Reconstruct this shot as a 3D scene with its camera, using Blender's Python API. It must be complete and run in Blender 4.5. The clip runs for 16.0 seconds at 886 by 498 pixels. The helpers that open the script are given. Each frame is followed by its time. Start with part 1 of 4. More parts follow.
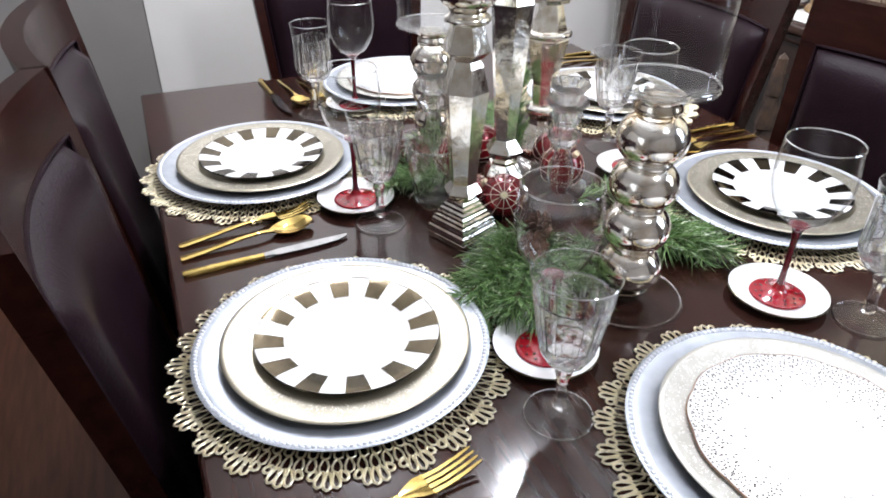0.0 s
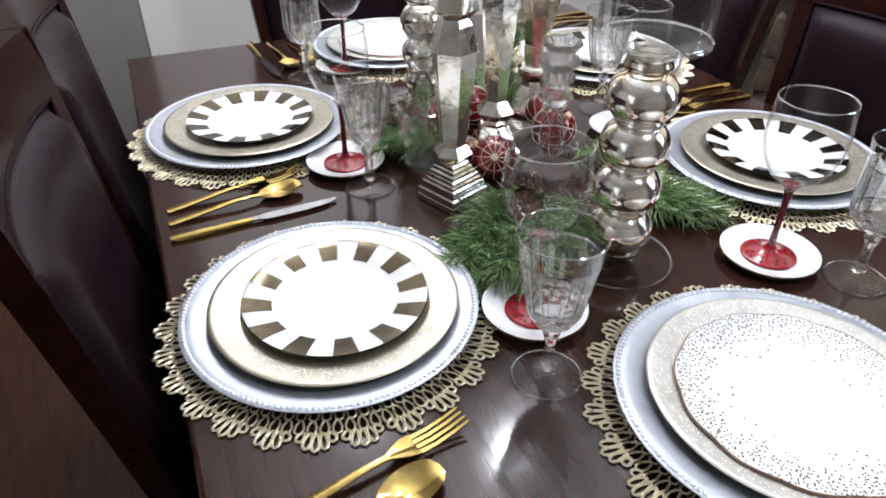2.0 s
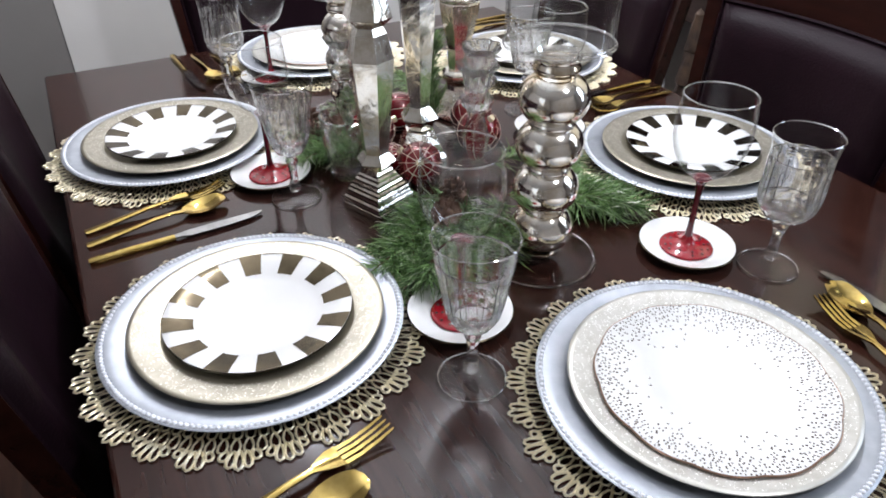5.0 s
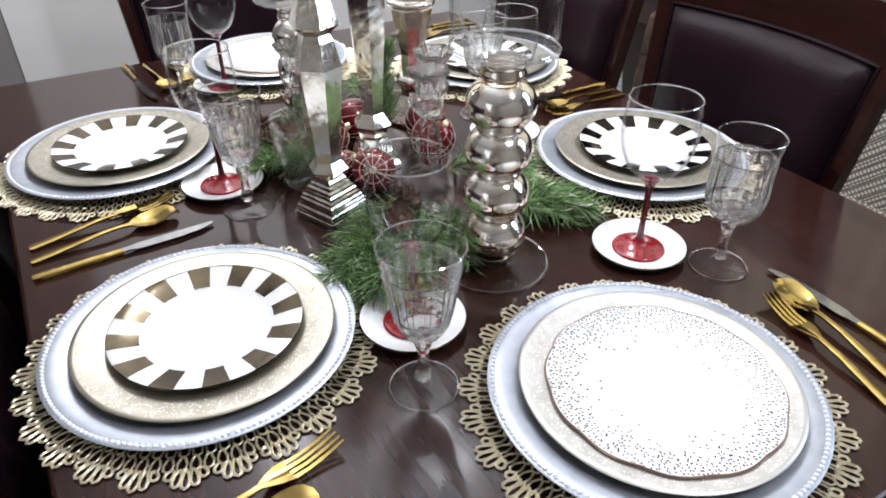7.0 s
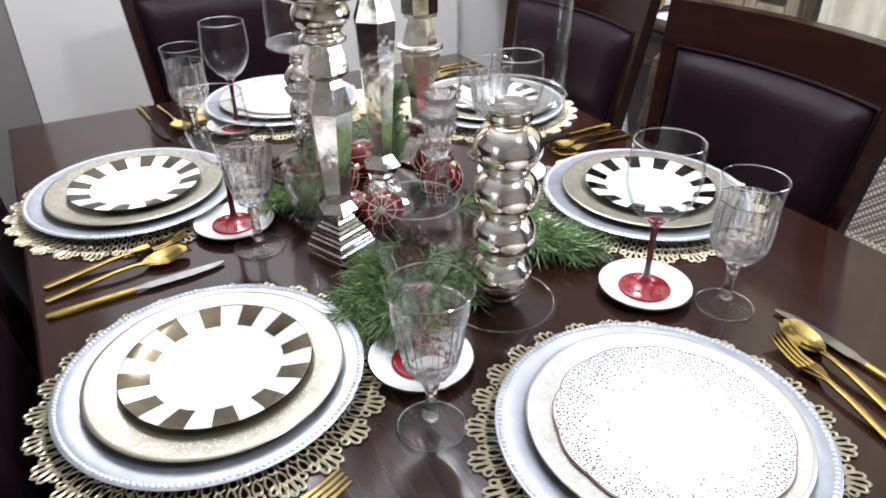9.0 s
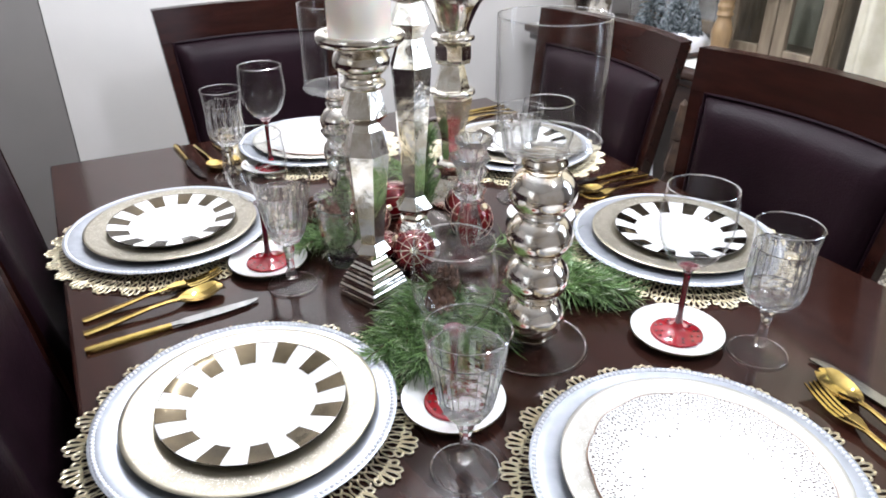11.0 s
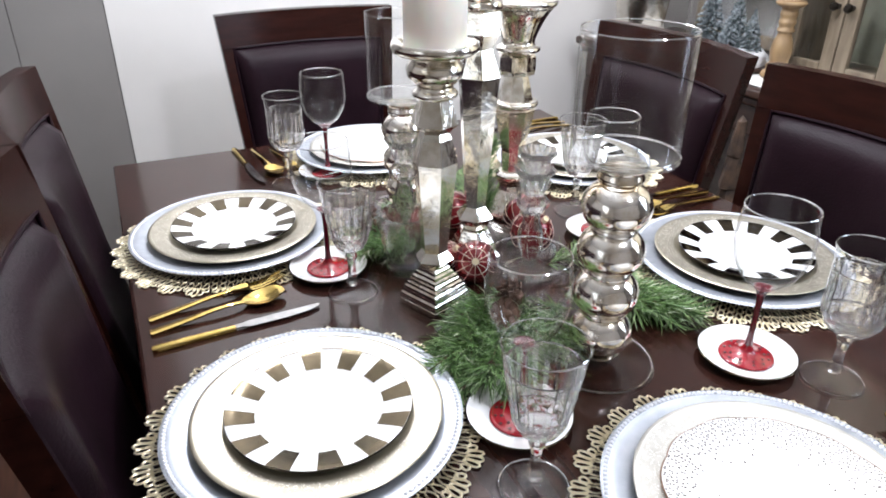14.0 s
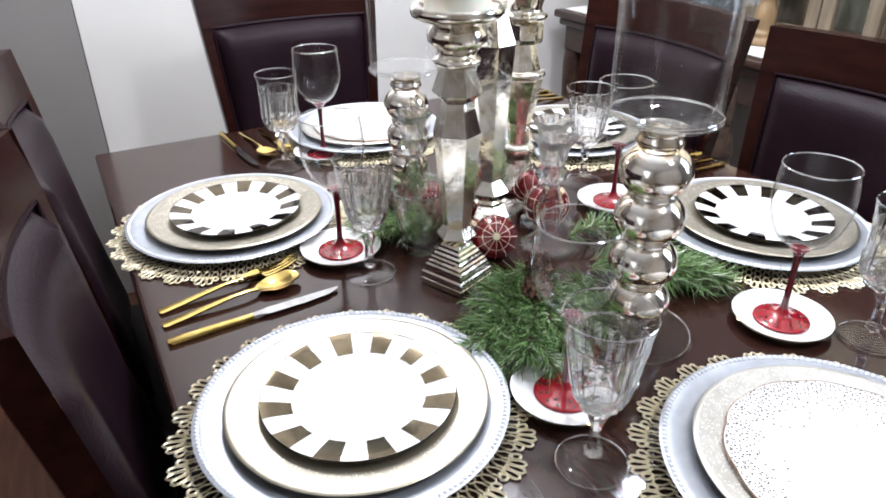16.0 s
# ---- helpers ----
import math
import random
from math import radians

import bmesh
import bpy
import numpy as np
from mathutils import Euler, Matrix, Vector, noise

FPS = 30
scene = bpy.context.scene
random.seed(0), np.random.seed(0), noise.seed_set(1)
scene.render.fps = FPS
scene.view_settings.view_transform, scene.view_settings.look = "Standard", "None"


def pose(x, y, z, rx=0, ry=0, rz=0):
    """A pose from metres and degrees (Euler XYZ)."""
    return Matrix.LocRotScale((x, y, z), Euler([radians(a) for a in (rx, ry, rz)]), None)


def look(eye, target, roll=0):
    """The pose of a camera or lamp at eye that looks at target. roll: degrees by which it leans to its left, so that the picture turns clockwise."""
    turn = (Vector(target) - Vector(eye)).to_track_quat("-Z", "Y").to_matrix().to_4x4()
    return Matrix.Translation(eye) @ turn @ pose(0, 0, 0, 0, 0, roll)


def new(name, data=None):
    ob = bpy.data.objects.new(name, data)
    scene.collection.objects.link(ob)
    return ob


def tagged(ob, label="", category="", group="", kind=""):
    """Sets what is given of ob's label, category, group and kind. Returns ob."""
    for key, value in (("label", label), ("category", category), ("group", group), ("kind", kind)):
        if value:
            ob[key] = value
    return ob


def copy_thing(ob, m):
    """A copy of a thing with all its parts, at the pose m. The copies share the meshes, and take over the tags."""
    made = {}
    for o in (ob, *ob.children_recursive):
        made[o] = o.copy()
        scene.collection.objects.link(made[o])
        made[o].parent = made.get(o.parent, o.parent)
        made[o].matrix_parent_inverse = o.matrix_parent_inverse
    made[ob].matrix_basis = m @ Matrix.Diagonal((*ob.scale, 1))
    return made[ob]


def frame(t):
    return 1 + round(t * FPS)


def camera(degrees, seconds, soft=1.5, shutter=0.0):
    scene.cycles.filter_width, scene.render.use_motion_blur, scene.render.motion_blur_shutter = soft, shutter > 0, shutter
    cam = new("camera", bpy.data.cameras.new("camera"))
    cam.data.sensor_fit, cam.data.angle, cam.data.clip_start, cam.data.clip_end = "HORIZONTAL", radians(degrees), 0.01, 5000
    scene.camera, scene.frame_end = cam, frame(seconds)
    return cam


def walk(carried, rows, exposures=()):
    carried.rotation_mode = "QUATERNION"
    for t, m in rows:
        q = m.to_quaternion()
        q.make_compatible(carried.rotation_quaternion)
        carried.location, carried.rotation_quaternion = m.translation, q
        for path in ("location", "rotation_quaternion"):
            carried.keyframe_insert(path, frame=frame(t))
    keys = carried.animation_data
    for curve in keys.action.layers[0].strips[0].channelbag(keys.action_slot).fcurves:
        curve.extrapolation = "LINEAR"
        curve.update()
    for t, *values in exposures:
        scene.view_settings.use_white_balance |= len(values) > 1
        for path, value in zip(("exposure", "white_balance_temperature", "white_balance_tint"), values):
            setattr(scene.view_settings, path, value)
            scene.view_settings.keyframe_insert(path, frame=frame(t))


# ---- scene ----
cam = camera(64.94, 16.0, soft=1.8)
PATH = [
    (0.0, -0.5078, -0.8365, 1.2861, 57.70, -0.45, -22.92),
    (0.5, -0.5026, -0.8372, 1.2832, 57.03, -0.40, -23.06),
    (1.0, -0.4990, -0.8379, 1.2813, 56.35, -0.45, -23.07),
    (1.5, -0.4970, -0.8395, 1.2785, 55.75, -0.16, -23.17),
    (2.0, -0.4960, -0.8391, 1.2777, 55.01, -0.15, -23.25),
    (2.5, -0.4927, -0.8419, 1.2808, 54.35, 0.14, -23.75),
    (3.0, -0.4858, -0.8460, 1.2815, 54.33, 0.28, -24.39),
    (3.5, -0.4795, -0.8491, 1.2837, 54.59, 0.38, -25.19),
    (4.0, -0.4758, -0.8520, 1.2834, 55.01, 0.27, -26.08),
    (6.5, -0.4442, -0.8589, 1.2833, 55.37, 0.08, -30.37),
    (7.0, -0.4407, -0.8616, 1.2844, 55.54, -0.06, -30.73),
    (7.5, -0.4403, -0.8629, 1.2865, 56.07, -0.31, -30.85),
    (8.0, -0.4404, -0.8639, 1.2897, 56.86, -0.07, -30.73),
    (8.5, -0.4421, -0.8643, 1.2919, 57.69, 0.12, -30.40),
    (9.0, -0.4443, -0.8662, 1.2955, 58.44, 0.17, -30.17),
    (11.5, -0.4698, -0.8610, 1.3022, 62.29, -0.08, -27.77),
    (12.0, -0.4741, -0.8553, 1.3021, 62.59, -0.16, -27.17),
    (12.5, -0.4778, -0.8517, 1.3023, 62.65, -0.11, -26.61),
    (13.0, -0.4828, -0.8475, 1.3020, 62.63, -0.18, -25.97),
    (13.5, -0.4920, -0.8422, 1.3014, 62.56, -0.32, -25.53),
    (14.0, -0.5011, -0.8382, 1.3015, 62.47, -0.40, -25.13),
    (14.5, -0.5120, -0.8315, 1.2993, 62.31, -0.46, -25.06),
    (15.0, -0.5248, -0.8186, 1.2950, 61.92, -0.26, -25.45),
    (15.5, -0.5404, -0.7997, 1.2889, 61.35, 0.03, -26.72),
    (16.0, -0.5590, -0.7788, 1.2749, 61.17, 0.40, -28.76),
]
walk(cam, [(t, pose(x, y, z, rx, ry, rz)) for t, x, y, z, rx, ry, rz in PATH],
     exposures=[(0.0, 0.08), (2.0, -0.16), (4.0, -0.32), (6.5, -0.18), (9.0, -0.02), (12.0, 0.16), (16.0, 0.18)])

# ---- world and lights ----
scene.cycles.transparent_max_bounces = 32
world = bpy.data.worlds.new("world")
scene.world = world
world.use_nodes = True
wn = world.node_tree.nodes
sky = wn.new("ShaderNodeTexSky")
sky.sky_type, sky.sun_disc, sky.sun_elevation, sky.sun_rotation = "NISHITA", False, radians(35), radians(200)
world.node_tree.links.new(sky.outputs[0], wn["Background"].inputs[0])
wn["Background"].inputs[1].default_value = 0.1


def area_lamp(name, m, sx, sy, watts, colour, shape="RECTANGLE"):
    data = bpy.data.lights.new(name, "AREA")
    data.shape, data.size, data.size_y, data.energy, data.color = shape, sx, sy, watts, colour
    ob = new(name, data)
    ob.matrix_world = m
    return ob


area_lamp("window_light_left", look((-2.52, -0.9, 1.55), (0.0, -0.1, 0.9)), 0.9, 1.4, 4.5, (0.86, 0.94, 1.04))
area_lamp("window_light_right", look((1.56, -0.95, 1.5), (0.0, -0.3, 0.9)), 0.55, 1.2, 15.0, (0.72, 0.85, 1.06))
# Unseen bulbs: the first mirrors in the table, the other three are added fill.
for x, y, watts in ((0.27, 0.36, 19), (0.03, 0.98, 9.5), (0.72, 0.3, 9), (-0.1, 0.75, 10)):
    bulb = bpy.data.lights.new("unseen_bulb", "POINT")
    bulb.energy, bulb.color, bulb.shadow_soft_size = watts * 1.9, (0.93, 0.95, 1.05), 0.035
    new("unseen_bulb", bulb).matrix_world = pose(x, y, 2.0)
area_lamp("ceiling_light", look((0.38, -1.15, 2.35), (0.0, 0.4, 0.7)), 0.14, 0.14, 16, (0.91, 0.94, 1.05), "DISK")


# ---- materials ----
def material(name, colour, rough=0.5, metal=0.0, **extra):
    """A node material; extra sets more inputs of the Principled BSDF by name."""
    m = bpy.data.materials.new(name)
    m.use_nodes = True
    b = m.node_tree.nodes["Principled BSDF"]
    b.inputs["Base Color"].default_value = (*colour, 1)
    b.inputs["Roughness"].default_value = rough
    b.inputs["Metallic"].default_value = metal
    for key, value in extra.items():
        b.inputs[key.replace("_", " ")].default_value = value
    return m


def vary(m, scale, low, high, stretch=(1, 1, 1), detail=6.0, contrast=(0.3, 0.7), rough=None, bump=0.0, bump_scale=None, space="Object"):
    """Varies the colour of a material between low and high by noise, and its roughness and relief."""
    nt = m.node_tree
    n, l = nt.nodes, nt.links
    b = n["Principled BSDF"]
    tc, mp = n.new("ShaderNodeTexCoord"), n.new("ShaderNodeMapping")
    mp.inputs["Scale"].default_value = stretch
    l.new(tc.outputs[space], mp.inputs["Vector"])
    tex = n.new("ShaderNodeTexNoise")
    tex.inputs["Scale"].default_value, tex.inputs["Detail"].default_value = scale, detail
    l.new(mp.outputs[0], tex.inputs["Vector"])
    ramp = n.new("ShaderNodeValToRGB")
    ramp.color_ramp.elements[0].position, ramp.color_ramp.elements[1].position = contrast
    ramp.color_ramp.elements[0].color, ramp.color_ramp.elements[1].color = (*low, 1), (*high, 1)
    l.new(tex.outputs["Fac"], ramp.inputs[0])
    l.new(ramp.outputs[0], b.inputs["Base Color"])
    if rough:
        mr = n.new("ShaderNodeMapRange")
        mr.inputs["To Min"].default_value, mr.inputs["To Max"].default_value = rough
        t2 = n.new("ShaderNodeTexNoise")
        t2.inputs["Scale"].default_value, t2.inputs["Detail"].default_value = scale * 0.37, 4
        l.new(mp.outputs[0], t2.inputs["Vector"])
        l.new(t2.outputs["Fac"], mr.inputs["Value"])
        l.new(mr.outputs[0], b.inputs["Roughness"])
    if bump:
        t3 = n.new("ShaderNodeTexNoise")
        t3.inputs["Scale"].default_value, t3.inputs["Detail"].default_value = bump_scale or scale * 4, 5
        l.new(mp.outputs[0], t3.inputs["Vector"])
        bp = n.new("ShaderNodeBump")
        bp.inputs["Strength"].default_value, bp.inputs["Distance"].default_value = bump, 0.002
        l.new(t3.outputs["Fac"], bp.inputs["Height"])
        l.new(bp.outputs[0], b.inputs["Normal"])
    return m


def thin_glass(name, tint, rough=0.0, least=0.02):
    """Thin clear glass: light goes straight through, and the gloss grows towards the edges."""
    m = bpy.data.materials.new(name)
    m.use_nodes = True
    n, l = m.node_tree.nodes, m.node_tree.links
    n.clear()
    out, mix = n.new("ShaderNodeOutputMaterial"), n.new("ShaderNodeMixShader")
    clear, gloss, lw = n.new("ShaderNodeBsdfTransparent"), n.new("ShaderNodeBsdfGlossy"), n.new("ShaderNodeLayerWeight")
    clear.inputs["Color"].default_value = (*tint, 1)
    gloss.inputs["Roughness"].default_value = rough
    power, ramp = n.new("ShaderNodeMath"), n.new("ShaderNodeMath")
    power.operation, power.inputs[1].default_value = "POWER", 5.0
    ramp.operation, ramp.inputs[1].default_value, ramp.inputs[2].default_value = "MULTIPLY_ADD", 0.9, least
    l.new(lw.outputs["Facing"], power.inputs[0])
    l.new(power.outputs[0], ramp.inputs[0])
    l.new(ramp.outputs[0], mix.inputs[0])
    l.new(clear.outputs[0], mix.inputs[1])
    l.new(gloss.outputs[0], mix.inputs[2])
    l.new(mix.outputs[0], out.inputs["Surface"])
    return m


def glitter(m, scale, share, colour, rough=0.25):
    """Adds bright metallic flakes: random small cells that tilt and shine."""
    nt = m.node_tree
    n, l = nt.nodes, nt.links
    b = n["Principled BSDF"]
    tc, vo = n.new("ShaderNodeTexCoord"), n.new("ShaderNodeTexVoronoi")
    vo.inputs["Scale"].default_value = scale
    l.new(tc.outputs["Object"], vo.inputs["Vector"])
    sep = n.new("ShaderNodeSeparateColor")
    l.new(vo.outputs["Color"], sep.inputs[0])
    cut = n.new("ShaderNodeMath")
    cut.operation, cut.inputs[1].default_value = "LESS_THAN", share
    l.new(sep.outputs[0], cut.inputs[0])
    mix = n.new("ShaderNodeMix")
    mix.data_type = "RGBA"
    l.new(cut.outputs[0], mix.inputs["Factor"])
    old = b.inputs["Base Color"].links
    if old:
        l.new(old[0].from_socket, mix.inputs["A"])
    else:
        mix.inputs["A"].default_value = b.inputs["Base Color"].default_value
    mix.inputs["B"].default_value = (*colour, 1)
    l.new(mix.outputs["Result"], b.inputs["Base Color"])
    bp = n.new("ShaderNodeBump")
    bp.inputs["Strength"].default_value, bp.inputs["Distance"].default_value = 0.7, 0.001
    l.new(sep.outputs[1], bp.inputs["Height"])
    l.new(bp.outputs[0], b.inputs["Normal"])
    return m


TABLE_WOOD = vary(material("dark_table_wood", (0.03, 0.011, 0.008), 0.24, Specular_IOR_Level=0.35, Coat_Weight=0.12, Coat_Roughness=0.08), 9, (0.016, 0.006, 0.0045), (0.036, 0.013, 0.009), (9, 0.7, 9), rough=(0.11, 0.16), bump=0.012)
CHAIR_WOOD = vary(material("red_brown_chair_wood", (0.02, 0.006, 0.0045), 0.24, Specular_IOR_Level=0.14), 8, (0.0115, 0.0033, 0.0025), (0.023, 0.0065, 0.0046), (1, 7, 7), rough=(0.18, 0.3), bump=0.04)
LEATHER = vary(material("dark_brown_leather", (0.014, 0.006, 0.009), 0.36, Specular_IOR_Level=0.075), 9, (0.009, 0.004, 0.0062), (0.0145, 0.0066, 0.0098), rough=(0.24, 0.46), bump=0.3, bump_scale=260)
WHITE_WALL = vary(material("white_wall_paint", (0.68, 0.665, 0.635), 0.7), 3, (0.64, 0.625, 0.595), (0.7, 0.685, 0.655), bump=0.08, bump_scale=160)
# Even grey, much darker than WHITE_WALL.
GREY_WALL = vary(material("grey_wall_tone", (0.21, 0.198, 0.187), 0.7), 3, (0.195, 0.184, 0.174), (0.225, 0.212, 0.2), bump=0.08, bump_scale=160)
BEIGE_WALL = vary(material("beige_unseen_wall", (0.5, 0.475, 0.44), 0.7), 3, (0.47, 0.445, 0.41), (0.53, 0.505, 0.47), bump=0.08, bump_scale=160)
CEILING_PAINT = vary(material("white_ceiling_paint", (0.8, 0.8, 0.78), 0.8), 4, (0.78, 0.78, 0.76), (0.82, 0.82, 0.8), bump=0.1, bump_scale=120)
FLOOR_WOOD = vary(material("red_brown_floor_boards", (0.08, 0.032, 0.018), 0.35), 7, (0.045, 0.017, 0.01), (0.1, 0.04, 0.022), (9, 1, 1), rough=(0.25, 0.45), bump=0.06)
SILVER = vary(material("pale_silver_charger", (0.46, 0.465, 0.475), 0.38, 0.6), 60, (0.365, 0.39, 0.43), (0.445, 0.47, 0.51), rough=(0.34, 0.46))
BEAD_SILVER = vary(material("bright_silver_beads", (0.72, 0.74, 0.78), 0.3, 0.25), 60, (0.68, 0.7, 0.74), (0.76, 0.78, 0.82))
CHAMPAGNE = vary(material("brushed_champagne_gold", (0.46, 0.41, 0.31), 0.36, 0.85), 50, (0.37, 0.34, 0.26), (0.48, 0.445, 0.36), (0.4, 0.4, 6), rough=(0.28, 0.42))
GLITTER_GOLD = glitter(vary(material("champagne_glitter", (0.46, 0.41, 0.31), 0.4, 0.8), 60, (0.37, 0.34, 0.27), (0.5, 0.465, 0.38)), 950, 0.055, (1.0, 0.98, 0.9))
# Paler copies of the champagne, partly holding the window's reflection in their colour.
WINDOW_PALED = vary(material("brushed_window_paled", (0.6, 0.585, 0.53), 0.38, 0.6), 50, (0.52, 0.505, 0.45), (0.64, 0.625, 0.57), (0.4, 0.4, 6), rough=(0.3, 0.44))
GLITTER_PALED = glitter(vary(material("window_paled_glitter", (0.6, 0.585, 0.53), 0.42, 0.55), 60, (0.52, 0.505, 0.45), (0.66, 0.645, 0.6)), 950, 0.06, (1.0, 1.0, 0.97))
PORCELAIN = vary(material("white_porcelain", (0.82, 0.82, 0.8), 0.12, Coat_Weight=0.4, Coat_Roughness=0.05), 20, (0.81, 0.81, 0.79), (0.83, 0.83, 0.82))
CHECK_GOLD = vary(material("painted_mirror_gold", (0.12, 0.1, 0.065), 0.1, 1.0), 40, (0.055, 0.044, 0.028), (0.11, 0.088, 0.057), rough=(0.07, 0.16))
ROSE_GOLD = material("rose_gold_rim", (0.6, 0.38, 0.27), 0.3, 0.8)
DOT_GOLD = material("dull_gold_dots", (0.1, 0.078, 0.056), 0.5, 0.2)
RED_STEM = material("dark_red_glass", (0.1, 0.002, 0.01), 0.1, Coat_Weight=0.6, Coat_Roughness=0.05)
FLATWARE_GOLD = vary(material("polished_gold", (0.7, 0.5, 0.17), 0.12, 1.0), 90, (0.5, 0.355, 0.1), (0.68, 0.5, 0.18), rough=(0.07, 0.16))
STEEL = vary(material("polished_steel", (0.62, 0.62, 0.62), 0.16, 1.0), 90, (0.28, 0.28, 0.28), (0.38, 0.38, 0.38), rough=(0.1, 0.22))
LACE_GOLD = vary(material("gold_lace_vinyl", (0.8, 0.71, 0.5), 0.28, 0.5), 80, (0.72, 0.62, 0.4), (0.88, 0.81, 0.62), rough=(0.22, 0.36))
CLEAR = thin_glass("clear_glass", (0.99, 0.992, 0.992))
FOOT_GLASS = thin_glass("thick_clear_glass", (0.985, 0.99, 0.99), 0.0, 0.01)
CRYSTAL = thin_glass("cut_crystal", (0.99, 0.992, 0.995), 0.0, 0.08)
cn, cl = CRYSTAL.node_tree.nodes, CRYSTAL.node_tree.links
blend, bend_ = cn.new("ShaderNodeMixShader"), cn.new("ShaderNodeBsdfGlass")
bend_.inputs["IOR"].default_value, bend_.inputs["Roughness"].default_value = 1.5, 0.0
blend.inputs[0].default_value = 0.8
cl.new(cn["Mix Shader"].outputs[0], blend.inputs[1])
cl.new(bend_.outputs[0], blend.inputs[2])
cl.new(blend.outputs[0], cn["Material Output"].inputs["Surface"])
RIM_GLASS = thin_glass("bright_glass_edge", (0.99, 0.992, 0.995), 0.03, 0.36)
RED_GLASS = material("red_painted_glass", (0.28, 0.004, 0.012), 0.12, Coat_Weight=0.6, Coat_Roughness=0.05)
BLACK_DOT = material("dark_red_dots", (0.03, 0.003, 0.004), 0.3)
MERCURY = vary(material("antiqued_mercury_glass", (0.8, 0.77, 0.72), 0.09, 1.0), 42, (0.62, 0.54, 0.4), (0.95, 0.92, 0.85), contrast=(0.3, 0.55), rough=(0.04, 0.2), bump=0.5, bump_scale=46)
MERCURY_BALL = vary(material("bright_mercury_glass", (0.85, 0.82, 0.78), 0.06, 1.0), 34, (0.66, 0.54, 0.38), (0.95, 0.92, 0.87), contrast=(0.34, 0.56), rough=(0.04, 0.24), bump=0.35, bump_scale=44)
WAX = vary(material("ivory_wax", (0.88, 0.85, 0.78), 0.5, Subsurface_Weight=0.3), 12, (0.86, 0.82, 0.75), (0.9, 0.87, 0.81))
WICK = material("dark_wick", (0.03, 0.025, 0.02), 0.9)
RED_BALL = vary(material("shiny_red_bauble", (0.15, 0.002, 0.006), 0.14, 0.3, Coat_Weight=0.8, Coat_Roughness=0.04), 30, (0.11, 0.0015, 0.005), (0.2, 0.004, 0.008))
BALL_LINE = glitter(material("pale_gold_glitter_line", (0.75, 0.62, 0.48), 0.4, 0.4), 900, 0.3, (1.0, 0.95, 0.85))
NEEDLE = material("green_pine_needles", (0.045, 0.11, 0.03), 0.3)
nt_ = NEEDLE.node_tree
geo_, ramp_ = nt_.nodes.new("ShaderNodeNewGeometry"), nt_.nodes.new("ShaderNodeValToRGB")
ramp_.color_ramp.elements[0].color, ramp_.color_ramp.elements[1].color = (0.03, 0.08, 0.016, 1), (0.6, 0.62, 0.5, 1)
ramp_.color_ramp.elements.new(0.92).color = (0.25, 0.41, 0.15, 1)
nt_.links.new(geo_.outputs["Random Per Island"], ramp_.inputs[0])
nt_.links.new(ramp_.outputs[0], nt_.nodes["Principled BSDF"].inputs["Base Color"])
TWIG = vary(material("brown_twig", (0.09, 0.05, 0.03), 0.8), 60, (0.06, 0.03, 0.018), (0.13, 0.075, 0.045))
CONE = vary(material("brown_pine_cone", (0.1, 0.045, 0.028), 0.65), 80, (0.05, 0.02, 0.014), (0.16, 0.08, 0.05))
CONSOLE_WOOD = vary(material("dark_console_wood", (0.03, 0.016, 0.012), 0.3), 8, (0.02, 0.01, 0.008), (0.05, 0.026, 0.018), (8, 1, 8), rough=(0.24, 0.4))
PINE_WOOD = vary(material("honey_turned_wood", (0.3, 0.2, 0.1), 0.45), 10, (0.2, 0.125, 0.06), (0.34, 0.23, 0.12), (3, 3, 1), bump=0.1)
HUTCH_WOOD = vary(material("taupe_cabinet_wood", (0.12, 0.095, 0.065), 0.5), 8, (0.12, 0.092, 0.062), (0.22, 0.178, 0.125), (6, 6, 1), bump=0.1)
IRON = material("dark_iron", (0.03, 0.025, 0.02), 0.4, 0.8)
SNOW = vary(material("white_snow_flock", (0.85, 0.86, 0.88), 0.9), 60, (0.8, 0.81, 0.84), (0.9, 0.9, 0.92), bump=0.5, bump_scale=220)
FROST = vary(material("frosted_green_needles", (0.15, 0.19, 0.19), 0.8), 90, (0.03, 0.05, 0.05), (0.4, 0.44, 0.47), contrast=(0.35, 0.75))
RUNNER = vary(material("white_runner_cloth", (0.75, 0.74, 0.7), 0.9), 40, (0.7, 0.69, 0.65), (0.8, 0.79, 0.76), bump=0.3, bump_scale=600)
CURTAIN = vary(material("cream_curtain_cloth", (0.78, 0.74, 0.6), 0.85, Transmission_Weight=0.25), 30, (0.72, 0.68, 0.53), (0.84, 0.8, 0.67), bump=0.2, bump_scale=500)
BARK = vary(material("carved_brown_wood", (0.1, 0.05, 0.028), 0.7), 30, (0.012, 0.007, 0.005), (0.09, 0.05, 0.028), bump=0.8, bump_scale=60)
SILVER_GLITTER = glitter(vary(material("silver_glitter", (0.45, 0.45, 0.45), 0.5, 0.4), 60, (0.38, 0.38, 0.38), (0.52, 0.52, 0.52)), 500, 0.25, (1, 1, 1))
HAMMERED = vary(material("hammered_silver", (0.6, 0.57, 0.52), 0.22, 1.0), 40, (0.52, 0.49, 0.44), (0.66, 0.63, 0.58), bump=0.6, bump_scale=60)
DULL_MIRROR = vary(material("dull_mirror", (0.42, 0.43, 0.44), 0.22, 1.0), 9, (0.3, 0.31, 0.32), (0.5, 0.51, 0.53), rough=(0.14, 0.34))
